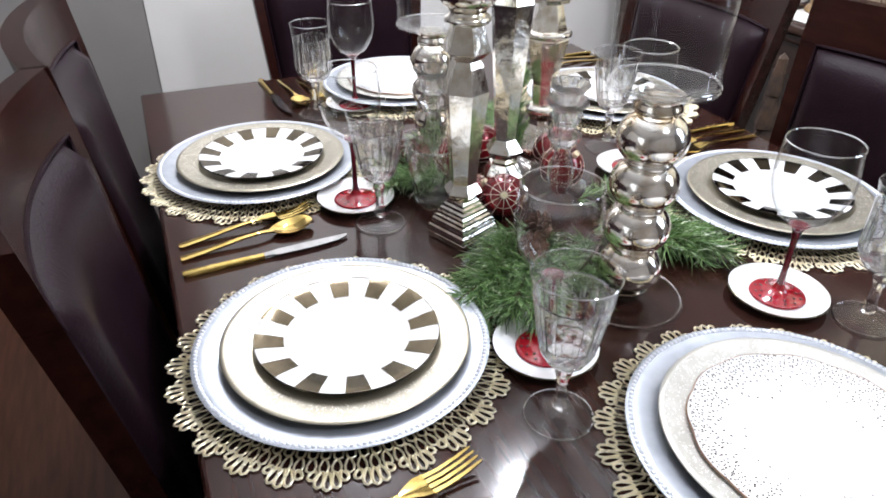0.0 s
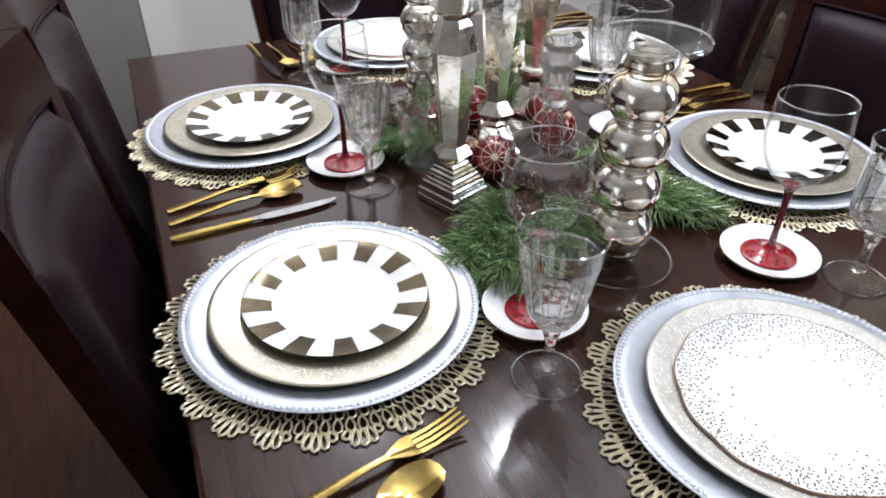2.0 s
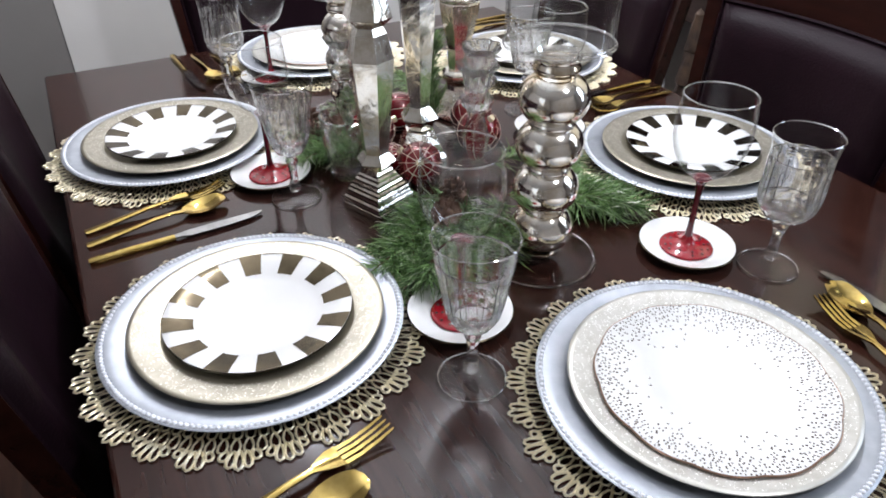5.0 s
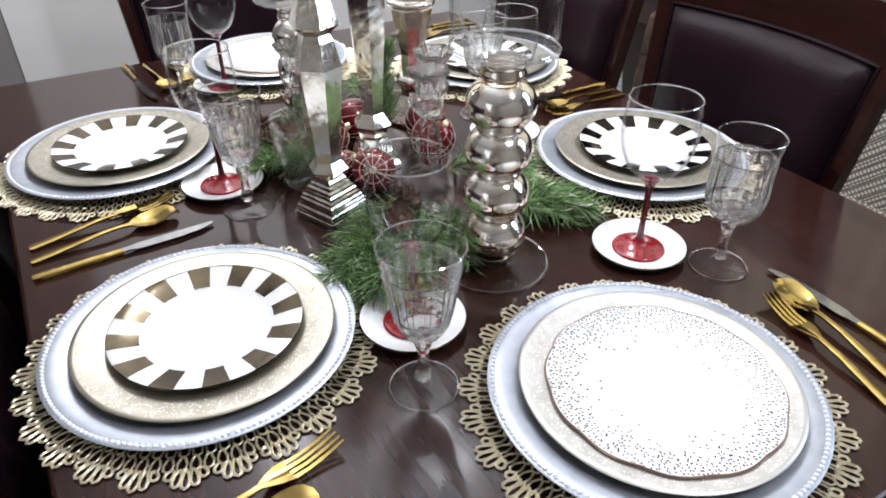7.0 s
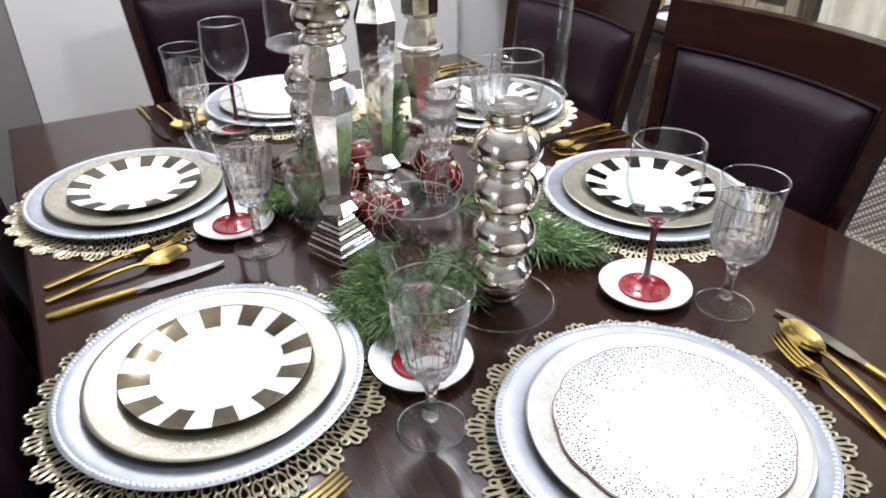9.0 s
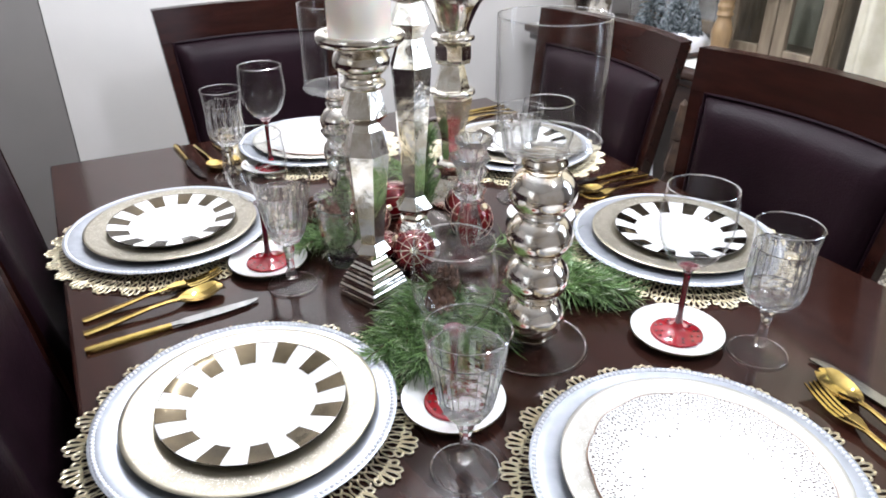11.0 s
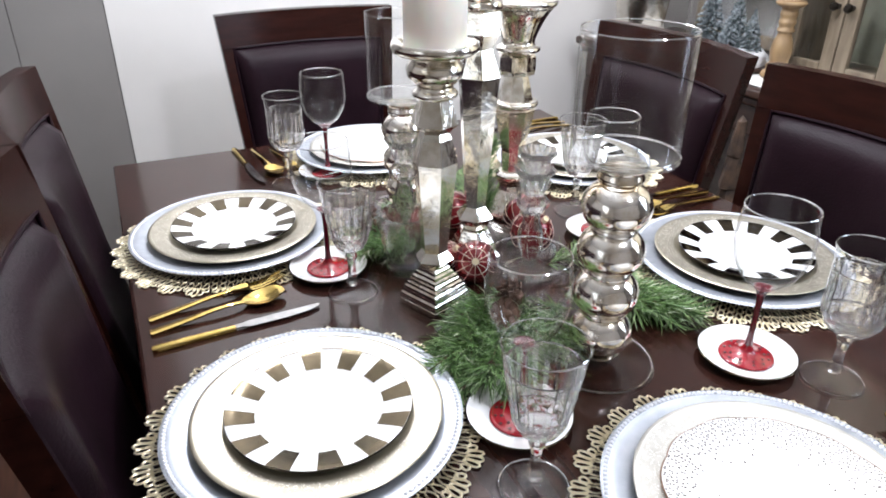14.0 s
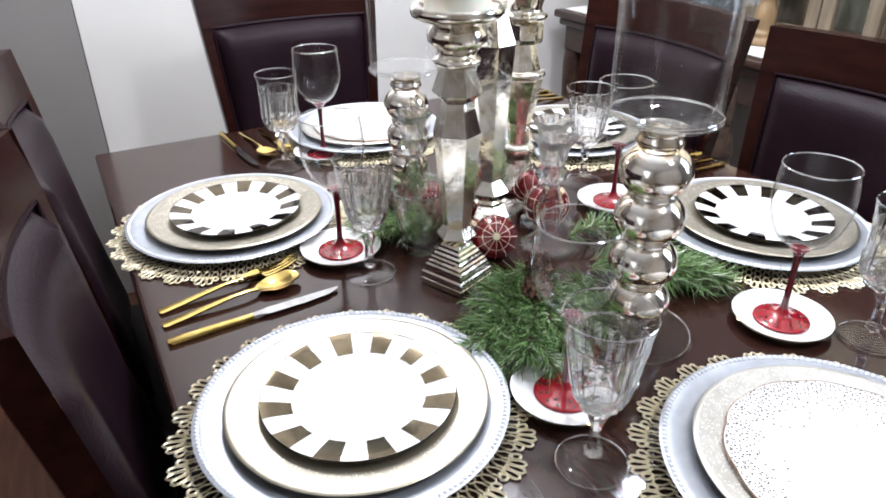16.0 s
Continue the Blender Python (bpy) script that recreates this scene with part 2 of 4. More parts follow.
# Dim inside and the panes' green reflections are put into the back's colour.
DIM_GREEN_INSIDE = vary(material("reflection_tinted_back", (0.16, 0.17, 0.12), 0.7), 5, (0.14, 0.15, 0.1), (0.38, 0.39, 0.3))


# ---- mesh helpers ----
def part(name, bm, mat, parent=None, label="", smooth=True, kind=""):
    """Links a bmesh as one mesh object under its thing; mat: a material or a list of them."""
    bmesh.ops.recalc_face_normals(bm, faces=bm.faces[:])
    me = bpy.data.meshes.new(name)
    for f in bm.faces:
        f.smooth = smooth
    bm.to_mesh(me)
    bm.free()
    if smooth:
        me.set_sharp_from_angle(angle=radians(50))
    for m in mat if isinstance(mat, list) else [mat]:
        me.materials.append(m)
    ob = new(name, me)
    if parent is not None:
        ob.parent = parent
    return tagged(ob, label, kind=kind)


def thing(name, label, category, group="", at=None):
    ob = new(name)
    ob.empty_display_size = 0.05
    if at is not None:
        ob.matrix_basis = at
    return tagged(ob, label, category, group)


def lathe(profile, n=32, bm=None, mod=None, at=(0, 0, 0), closed=False, turn=0.0):
    """Turns a profile of (radius, height) round z; mod(r, z, angle) may reshape the radius."""
    bm = bm or bmesh.new()
    rings = []
    for r, z in profile:
        if r < 1e-6:
            rings.append([bm.verts.new((at[0], at[1], at[2] + z))])
        else:
            ring = []
            for i in range(n):
                a = turn + 2 * math.pi * i / n
                q = mod(r, z, a) if mod else r
                ring.append(bm.verts.new((at[0] + q * math.cos(a), at[1] + q * math.sin(a), at[2] + z)))
            rings.append(ring)
    pairs = list(zip(rings, rings[1:]))
    if closed:
        pairs.append((rings[-1], rings[0]))
    for a, b in pairs:
        for i in range(n):
            j = (i + 1) % n
            if len(a) == 1 and len(b) == 1:
                continue
            if len(a) == 1:
                bm.faces.new((a[0], b[i], b[j]))
            elif len(b) == 1:
                bm.faces.new((a[i], a[j], b[0]))
            else:
                bm.faces.new((a[i], a[j], b[j], b[i]))
    return bm


def smooth_profile(points, steps=4):
    """A rounder profile through the points (Catmull-Rom)."""
    out = []
    for i in range(len(points) - 1):
        p0, p1, p2, p3 = points[max(i - 1, 0)], points[i], points[i + 1], points[min(i + 2, len(points) - 1)]
        for k in range(steps):
            t = k / steps
            out.append(tuple(max(0.0, 0.5 * (2 * b + (c - a) * t + (2 * a - 5 * b + 4 * c - d) * t * t + (3 * b - a - 3 * c + d) * t ** 3)) if q == 0 else
                             0.5 * (2 * b + (c - a) * t + (2 * a - 5 * b + 4 * c - d) * t * t + (3 * b - a - 3 * c + d) * t ** 3)
                             for q, (a, b, c, d) in enumerate(zip(p0, p1, p2, p3))))
    return out + [tuple(points[-1])]


def tube(points, radius, n=6, bm=None, closed=False):
    """A round wire along points; radius: a number or one for each point."""
    bm = bm or bmesh.new()
    pts = [Vector(p) for p in points]
    rings = []
    for i, p in enumerate(pts):
        a = pts[i - 1] if (i or closed) else p
        b = pts[(i + 1) % len(pts)] if (i + 1 < len(pts) or closed) else p
        d = (b - a).normalized()
        side = d.cross(Vector((0, 0, 1)))
        side = side.normalized() if side.length > 1e-4 else Vector((1, 0, 0))
        up = side.cross(d)
        r = radius[i] if isinstance(radius, (list, tuple)) else radius
        rings.append([bm.verts.new(p + r * (math.cos(2 * math.pi * k / n) * side + math.sin(2 * math.pi * k / n) * up)) for k in range(n)])
    for a, b in list(zip(rings, rings[1:])) + ([(rings[-1], rings[0])] if closed else []):
        for k in range(n):
            bm.faces.new((a[k], a[(k + 1) % n], b[(k + 1) % n], b[k]))
    if not closed:
        bm.faces.new(rings[0])
        bm.faces.new(rings[-1])
    return bm


def box(cx, cy, cz, sx, sy, sz, bevel=0.0, bm=None, segments=2, m=None):
    """A box with rounded edges, by its centre and size."""
    one = bmesh.new()
    bmesh.ops.create_cube(one, size=1.0)
    bmesh.ops.transform(one, matrix=Matrix.Translation((cx, cy, cz)) @ Matrix.Diagonal((sx, sy, sz, 1)), verts=one.verts)
    if bevel:
        bmesh.ops.bevel(one, geom=one.edges[:], offset=bevel, segments=segments, affect="EDGES", profile=0.5)
    if m is not None:
        bmesh.ops.transform(one, matrix=m, verts=one.verts)
    if bm is None:
        return one
    joined(bm, one)
    return bm


def joined(bm, other):
    me = bpy.data.meshes.new("joined")
    other.to_mesh(me)
    other.free()
    bm.from_mesh(me)
    bpy.data.meshes.remove(me)
    return bm


def sheet(grid, thickness, bm=None):
    """A curved slab: grid(i, j) rows of points, thickened along the given offset vectors."""
    bm = bm or bmesh.new()
    front = [[bm.verts.new(p) for p in row] for row in grid]
    back = [[bm.verts.new(Vector(p) + Vector(thickness)) for p in row] for row in grid]
    R, C = len(grid), len(grid[0])
    for i in range(R - 1):
        for j in range(C - 1):
            bm.faces.new((front[i][j], front[i][j + 1], front[i + 1][j + 1], front[i + 1][j]))
            bm.faces.new((back[i][j], back[i + 1][j], back[i + 1][j + 1], back[i][j + 1]))
    for i in range(R - 1):
        for j in (0, C - 1):
            bm.faces.new((front[i][j], front[i + 1][j], back[i + 1][j], back[i][j]))
    for j in range(C - 1):
        for i in (0, R - 1):
            bm.faces.new((front[i][j], back[i][j], back[i][j + 1], front[i][j + 1]))
    return bm


def rounded(bm, width, segments=2, angle=40):
    """Rounds the sharp edges of a small mesh."""
    edges = [e for e in bm.edges if len(e.link_faces) == 2 and e.calc_face_angle(0) > radians(angle)]
    bmesh.ops.bevel(bm, geom=edges, offset=width, segments=segments, affect="EDGES", profile=0.5)
    return bm


# ---- room ----
WALL_Y, RIGHT_X, LEFT_X, NEAR_Y, TOP = 1.5, 1.62, -2.6, -2.6, 2.6
tagged(part("floor", box(-0.55, -0.55, -0.05, 4.3, 4.3, 0.1), FLOOR_WOOD, smooth=False), "red-brown wooden floor under the dining table", "floor", kind="structure")
tagged(part("ceiling", box(-0.55, -0.55, TOP + 0.05, 4.3, 4.3, 0.1), CEILING_PAINT, smooth=False), "plain white painted ceiling", "ceiling", kind="structure")
tagged(part("wall_north", box(0.605, WALL_Y + 0.06, TOP / 2, 2.19, 0.12, TOP), WHITE_WALL, smooth=False), "white painted wall behind the end chair", "wall", kind="structure")
tagged(part("wall_pier", box(-0.615, WALL_Y + 0.064, TOP / 2, 0.25, 0.12, TOP, 0.004), GREY_WALL, smooth=False), "grey wall pier beside white wall", "wall", kind="structure")
tagged(part("wall_north_west", box(-1.67, WALL_Y + 0.06, TOP / 2, 1.86, 0.12, TOP), GREY_WALL, smooth=False), "grey wall past the pier", "wall", kind="structure")
tagged(part("wall_east", box(RIGHT_X + 0.06, -0.55, TOP / 2, 0.12, 4.3, TOP), GREY_WALL, smooth=False), "grey wall behind the console", "wall", kind="structure")
# Unseen walls closing the room, their beige chosen for reflections in metal and glass.
tagged(part("wall_west", box(LEFT_X - 0.06, -0.55, TOP / 2, 0.12, 4.3, TOP), BEIGE_WALL, smooth=False), "unseen plain beige side wall closing the room", "wall", kind="structure")
tagged(part("wall_south", box(-0.55, NEAR_Y - 0.06, TOP / 2, 4.3, 0.12, TOP), BEIGE_WALL, smooth=False), "unseen plain beige near wall closing the room", "wall", kind="structure")
base = tagged(part("baseboard", box(0.5, WALL_Y - 0.009, 0.06, 1.98, 0.016, 0.12, 0.003), PORCELAIN, smooth=False), "white painted baseboard along the wall", "baseboard", kind="structure")

# ---- dining table ----
TX, T0, T1, TZ = 0.5425, -0.735, 0.75, 0.76
table = thing("dining_table", "dark-stained wooden dining table with glossy top", "table")
part("tabletop", rounded(box(0, (T0 + T1) / 2, TZ - 0.016, 2 * TX, T1 - T0, 0.032), 0.006, 3), TABLE_WOOD, table, smooth=False)
for y in (T0 + 0.09, T1 - 0.09):
    part("apron", box(0, y, TZ - 0.075, 2 * TX - 0.22, 0.024, 0.085, 0.003), TABLE_WOOD, table, smooth=False)
for x in (-TX + 0.09, TX - 0.09):
    part("apron", box(x, (T0 + T1) / 2, TZ - 0.075, 0.024, T1 - T0 - 0.22, 0.085, 0.003), TABLE_WOOD, table, smooth=False)
    for y in (T0 + 0.09, T1 - 0.09):
        part("leg", lathe([(0.03, 0.0), (0.034, 0.01), (0.05, 0.6), (0.055, 0.724)], 4, turn=math.pi / 4, at=(x, y, 0.002)), TABLE_WOOD, table, smooth=False)


# ---- chairs: built facing +y, back at y = 0 ----
def make_chair():
    """A high-backed chair; the back bows away from the sitter, the top rail is bare wood over a leather panel."""
    ch = thing("dining_chair", "dark wooden dining chair with brown leather back", "chair", "chairs round the table")
    W, H, SAG = 0.235, 1.012, 0.042

    def at(u, z, off=0.0):
        """A point of the back: u from -1 to 1 across, at height z."""
        lean = 0.14 * max(0.0, (z - 0.45)) ** 1.15
        return Vector((u * W * (0.66 + 0.34 * (z / H)), 0.04 - SAG * (1 - u * u) * min(1, max(0, (z - 0.3) / 0.4)) - lean + off, z))

    def slab(u0, u1, z0, z1, off, thick, nu=12, nz=8):
        g = [[at(u0 + (u1 - u0) * i / nu, z0 + (z1 - z0) * j / nz, off) for i in range(nu + 1)] for j in range(nz + 1)]
        return sheet(g, (0, -thick, 0))

    part("top_rail", rounded(slab(-1, 1, 0.933, H, 0.0, 0.03, nz=3), 0.006, 3), CHAIR_WOOD, ch, "bare reddish wooden top rail")
    for s in (-1, 1):
        part("post", rounded(slab(min(s, s * 0.88), max(s, s * 0.88), 0.42, 0.9325, 0.0, 0.03, nu=2), 0.004), CHAIR_WOOD, ch)
        back = [Vector((s * W * 0.75, 0.015, 0.44)), Vector((s * W * 0.78, -0.01, 0.2)), Vector((s * W * 0.82, -0.05, 0.0))]
        part("back_leg", tube(back, [0.022, 0.02, 0.017], 4), CHAIR_WOOD, ch, smooth=False)
        part("front_leg", tube([(s * 0.2, 0.4, 0.42), (s * 0.2, 0.4, 0.0)], [0.026, 0.018], 4), CHAIR_WOOD, ch, smooth=False)
    part("back_shell", slab(-0.855, 0.855, 0.46, 0.93, -0.012, 0.014), CHAIR_WOOD, ch)
    # leather pad, puffed in its middle
    nu, nz = 20, 16
    bm = bmesh.new()
    grid = []
    for j in range(nz + 1):
        row = []
        for i in range(nu + 1):
            u, v = -0.876 + 1.752 * i / nu, j / nz
            edge = min(1 - abs(2 * i / nu - 1), 1 - abs(2 * v - 1)) * 4.5
            puff = 0.032 * (1 - (1 - min(1, edge)) ** 2.2)
            row.append(at(u, 0.5 + 0.431 * v, -0.004 + puff))
        grid.append(row)
    pad = part("leather_pad", sheet(grid, (0, -0.006, 0), bm), LEATHER, ch, "smooth dark brown leather pad")
    rim = [grid[0][i] for i in range(nu)] + [grid[j][nu] for j in range(nz)] + [grid[nz][i] for i in range(nu, 0, -1)] + [grid[j][0] for j in range(nz, 0, -1)]
    part("piping", tube([p + Vector((0, 0.004, 0)) for p in rim], 0.0035, 6, closed=True), LEATHER, pad)
    part("seat_frame", box(0, 0.21, 0.42, 0.45, 0.42, 0.05, 0.006), CHAIR_WOOD, ch)
    part("seat", rounded(box(0, 0.215, 0.468, 0.44, 0.4, 0.046), 0.018, 4), LEATHER, ch, "dark brown leather seat")
    return ch


chair = make_chair()
chair.matrix_basis = pose(-0.594, -0.09, 0, 0, 0, -90)
for m in (pose(-0.594, 0.37, 0, 0, 0, -90), pose(0.575, -0.142, 0, 0, 0, 90), pose(0.575, 0.375, 0, 0, 0, 90), pose(-0.015, 0.99, 0, 0, 0, 180)):
    copy_thing(chair, m)


# ---- table settings ----
def make_placemat():
    """A round lace mat of gold loops with a scalloped edge."""
    mat = thing("placemat", "round gold lace placemat with looped scalloped edge", "placemat", "placemats on the table")
    bm = bmesh.new()

    def loop(r0, r1, a, w, spin=0.0, n=10, wire=0.0011):
        c, h = (r0 + r1) / 2, (r1 - r0) / 2
        pts = []
        for k in range(n):
            t = 2 * math.pi * k / n
            x, y = h * math.cos(t), w * math.sin(t) * (1.0 + 0.35 * math.cos(t))
            x, y = x * math.cos(spin) - y * math.sin(spin), x * math.sin(spin) + y * math.cos(spin)
            pts.append((0.96 * ((c + x) * math.cos(a) - y * math.sin(a)), 0.96 * ((c + x) * math.sin(a) + y * math.cos(a)), 0.0013))
        tube(pts, wire, 4, bm, closed=True)

    G = 26
    for row, (r0, r1, count) in enumerate(((0.11, 0.13, 64), (0.129, 0.148, 72), (0.147, 0.166, 80), (0.165, 0.183, 88))):
        for k in range(count):
            loop(r0, r1, 2 * math.pi * (k + 0.5 * (row % 2)) / count, 0.0045, n=8, wire=0.0013)
    for g in range(G):
        a0 = 2 * math.pi * g / G
        for k in (-2, -1, 0, 1, 2):
            reach = 0.203 - 0.0030 * k * k
            loop(0.181 - 0.0006 * abs(k), reach + random.uniform(-0.001, 0.001), a0 + k * 0.041, 0.0038, spin=0.16 * k, wire=0.0016)
    for r in (0.111, 0.02):
        tube([(r * math.cos(2 * math.pi * k / 64), r * math.sin(2 * math.pi * k / 64), 0.0013) for k in range(64)], 0.0013, 4, bm, closed=True)
    part("lace", bm, LACE_GOLD, mat)
    for k in range(16):
        a = 2 * math.pi * k / 16
        tube_ = tube([(0.02 * math.cos(a), 0.02 * math.sin(a), 0.0013), (0.111 * math.cos(a + 0.2), 0.111 * math.sin(a + 0.2), 0.0013)], 0.0012, 4)
        part("spoke", tube_, LACE_GOLD, mat)
    return mat


def make_charger():
    ch = thing("charger_plate", "pale silver charger plate with beaded rim", "charger", "charger plates")
    part("plate", lathe([(0, 0.0012), (0.1, 0.0012), (0.112, 0.003), (0.122, 0.009), (0.15, 0.0135), (0.163, 0.0155), (0.165, 0.0165), (0.1655, 0.0178), (0.164, 0.0186), (0.15, 0.0166), (0.121, 0.0118), (0.111, 0.0056), (0.1, 0.004), (0, 0.004)], 96), SILVER, ch)
    bm = bmesh.new()
    for k in range(168):
        a = 2 * math.pi * k / 168
        lathe([(0, 0.0202), (0.002, 0.0197), (0.0031, 0.0178)], 8, bm, at=(0.1605 * math.cos(a), 0.1605 * math.sin(a), 0))
    part("beading", bm, BEAD_SILVER, ch, "row of small silver beads", kind="stuff")
    return ch


def make_dinner_plate(label, plain, glittered):
    dp = thing("dinner_plate", label, "plate", "dinner plates")
    part("plate", lathe([(0, 0), (0.07, 0), (0.071, -0.0035), (0.077, -0.0035), (0.078, 0.0), (0.086, 0.003), (0.1, 0.0095), (0.13, 0.0145), (0.1375, 0.0155), (0.1385, 0.0168), (0.137, 0.018), (0.1335, 0.0178)] , 96), plain, dp)
    part("glitter_rim", lathe([(0.1335, 0.0178), (0.12, 0.0158), (0.108, 0.0136)], 96), glittered, dp, "glitter-coated rim")
    part("well", lathe([(0.108, 0.0136), (0.099, 0.012), (0.085, 0.0062), (0.075, 0.0042), (0, 0.0042)], 96), plain, dp)
    return dp


def make_check_plate():
    cp = thing("salad_plate", "white salad plate with twelve gold checks round rim", "plate", "checked salad plates")
    R, N = 0.1027, 96
    part("plate", lathe([(0, 0), (0.05, 0), (0.051, -0.004), (0.056, -0.004), (0.058, 0), (0.066, 0.003), (0.095, 0.0105), (R - 0.001, 0.0125), (R, 0.0136), (R - 0.001, 0.0144), (0.09, 0.0124), (0.069, 0.0074), (0.06, 0.0046), (0, 0.004)], N), PORCELAIN, cp)
    for k in range(12):
        bm = bmesh.new()
        rows = []
        for r, z in ((0.0705, 0.00815), (0.08, 0.0104), (0.09, 0.0128), (0.097, 0.01415), (R - 0.0006, 0.0149)):
            rows.append([bm.verts.new((r * math.cos(a), r * math.sin(a), z)) for a in [2 * math.pi * (k + 0.5 * (j / 6 - 0.5) * (0.86 + 0.14 * r / R)) / 12 for j in range(7)]])
        for a, b in zip(rows, rows[1:]):
            for j in range(6):
                bm.faces.new((a[j], a[j + 1], b[j + 1], b[j]))
        part("check", bm, CHECK_GOLD, cp)
    part("rim_line", lathe([(R - 0.0004, 0.0122), (R + 0.0005, 0.0136), (R - 0.0002, 0.0148)], N), CHECK_GOLD, cp)
    return cp


def make_dotted_plate():
    dp = thing("salad_plate", "white scalloped plate with scattered gold dots", "plate", "dotted plates")
    R, N = 0.115, 120
    wave = lambda r, z, a: r * (1 + 0.014 * (r / R) ** 6 * (abs(math.cos(6 * a)) ** 0.7 - 0.6 + 0.3 * math.cos(12 * a)))
    part("plate", lathe([(0, 0), (0.058, 0), (0.059, -0.004), (0.063, -0.004), (0.065, 0), (0.074, 0.003), (0.108, 0.0105), (R - 0.001, 0.0125), (R, 0.0136), (R - 0.001, 0.0146), (0.104, 0.0126), (0.078, 0.007), (0.068, 0.0046), (0, 0.004)], N, mod=wave), PORCELAIN, dp)
    part("rim_line", lathe([(R - 0.0006, 0.0124), (R + 0.0007, 0.0136), (R - 0.0004, 0.015)], N, mod=wave), ROSE_GOLD, dp, "rose gold rim line")
    rng = random.Random(4)
    bm = bmesh.new()
    prof = [(0.0, 0.0042), (0.068, 0.0048), (0.078, 0.0072), (0.104, 0.0128), (R, 0.0149)]
    for ring in range(15):
        base_r = 0.112 - 0.0037 * ring
        share = max(0.05, 0.97 - 0.085 * ring)
        count = int(2 * math.pi * base_r / 0.0043)
        for k in range(count):
            if rng.random() > share:
                continue
            a = 2 * math.pi * (k + 0.5 * (ring % 2) + rng.uniform(-0.34, 0.34)) / count
            r = base_r + rng.uniform(-0.0013, 0.0013)
            z = next(z0 + (z1 - z0) * (r - r0) / (r1 - r0) for (r0, z0), (r1, z1) in zip(prof, prof[1:]) if r0 <= r <= r1) + 0.0004
            d, e, turn = rng.uniform(0.0009, 0.0014), rng.uniform(0.0007, 0.001), rng.uniform(-0.6, 0.6) + a
            vs = []
            for t in [math.pi * q / 4 for q in range(8)]:
                u, v = d * math.cos(t), e * math.sin(t)
                vs.append(bm.verts.new((r * math.cos(a) + u * math.cos(turn) - v * math.sin(turn), r * math.sin(a) + u * math.sin(turn) + v * math.cos(turn), z + 0.2 * (u * math.cos(turn - a) - v * math.sin(turn - a)))))
            bm.faces.new(vs)
    part("dots", bm, DOT_GOLD, dp, "scattered dull gold dots", kind="stuff")
    return dp


def strip(stations, thick, bm=None, cols=4, cup=None):
    """A flat tool along x: stations of (x, y, half width, z); cup hollows it across."""
    grid = []
    for i, (x, y, w, z) in enumerate(stations):
        row = []
        for k in range(cols + 1):
            u = 2 * k / cols - 1
            c = (cup[i] if cup else 0.0)
            row.append((x, y + u * w, z + c * u * u))
        grid.append(row)
    return sheet(grid, (0, 0, -thick), bm)


HANDLE = [(0.0, 0, 0.0048, 0.004), (0.003, 0, 0.0066, 0.0042), (0.03, 0, 0.006, 0.006), (0.06, 0, 0.0048, 0.0085), (0.09, 0, 0.0035, 0.0108), (0.115, 0, 0.003, 0.0108), (0.13, 0, 0.0038, 0.0085)]

HANDLE_CUP = [-0.001, -0.0016, -0.0016, -0.0014, -0.001, -0.0006, 0.0]


def make_fork():
    """Lies along +x from its handle's end; tines point to +x."""
    fk = thing("fork", "polished gold dinner fork", "fork", "gold forks")
    part("handle", rounded(strip(HANDLE, 0.0026, cols=6, cup=HANDLE_CUP), 0.0007), FLATWARE_GOLD, fk)
    head = rounded(strip([(0.118, 0, 0.0035, 0.0103), (0.126, 0, 0.0072, 0.0092), (0.136, 0, 0.0112, 0.0075), (0.147, 0, 0.0122, 0.0056)], 0.0022, cup=[0, 0.001, 0.002, 0.002]), 0.0006)
    part("head", head, FLATWARE_GOLD, fk)
    for k in range(4):
        y = -0.0096 + 0.0064 * k
        part("tine", rounded(strip([(0.1465, y, 0.0022, 0.0066), (0.163, y, 0.0018, 0.0062), (0.183, y, 0.0016, 0.0095), (0.198, y, 0.0012, 0.0138), (0.2, y, 0.0006, 0.0145)], 0.002, cols=2), 0.0004), FLATWARE_GOLD, fk)
    return fk


def make_spoon():
    sp = thing("spoon", "polished gold dinner spoon", "spoon", "gold spoons")
    part("handle", rounded(strip(HANDLE, 0.0026, cols=6, cup=HANDLE_CUP), 0.0007), FLATWARE_GOLD, sp)
    st, cup = [], []
    for k in range(13):
        t = k / 12
        w = 0.0042 + 0.0165 * math.sin(math.pi * min(1, t * 0.94 + 0.02)) ** 0.7 if t < 1 else 0.004
        st.append((0.13 + 0.062 * t, 0, w if t < 1 else 0.005, 0.0085 - 0.0065 * math.sin(math.pi * min(1, t * 1.15) ) - 0.0005 + 0.002 * t))
        cup.append(0.0055 * math.sin(math.pi * t) ** 0.8)
    part("bowl", strip(st, 0.0014, cols=8, cup=cup), FLATWARE_GOLD, sp, "round gold spoon bowl")
    return sp


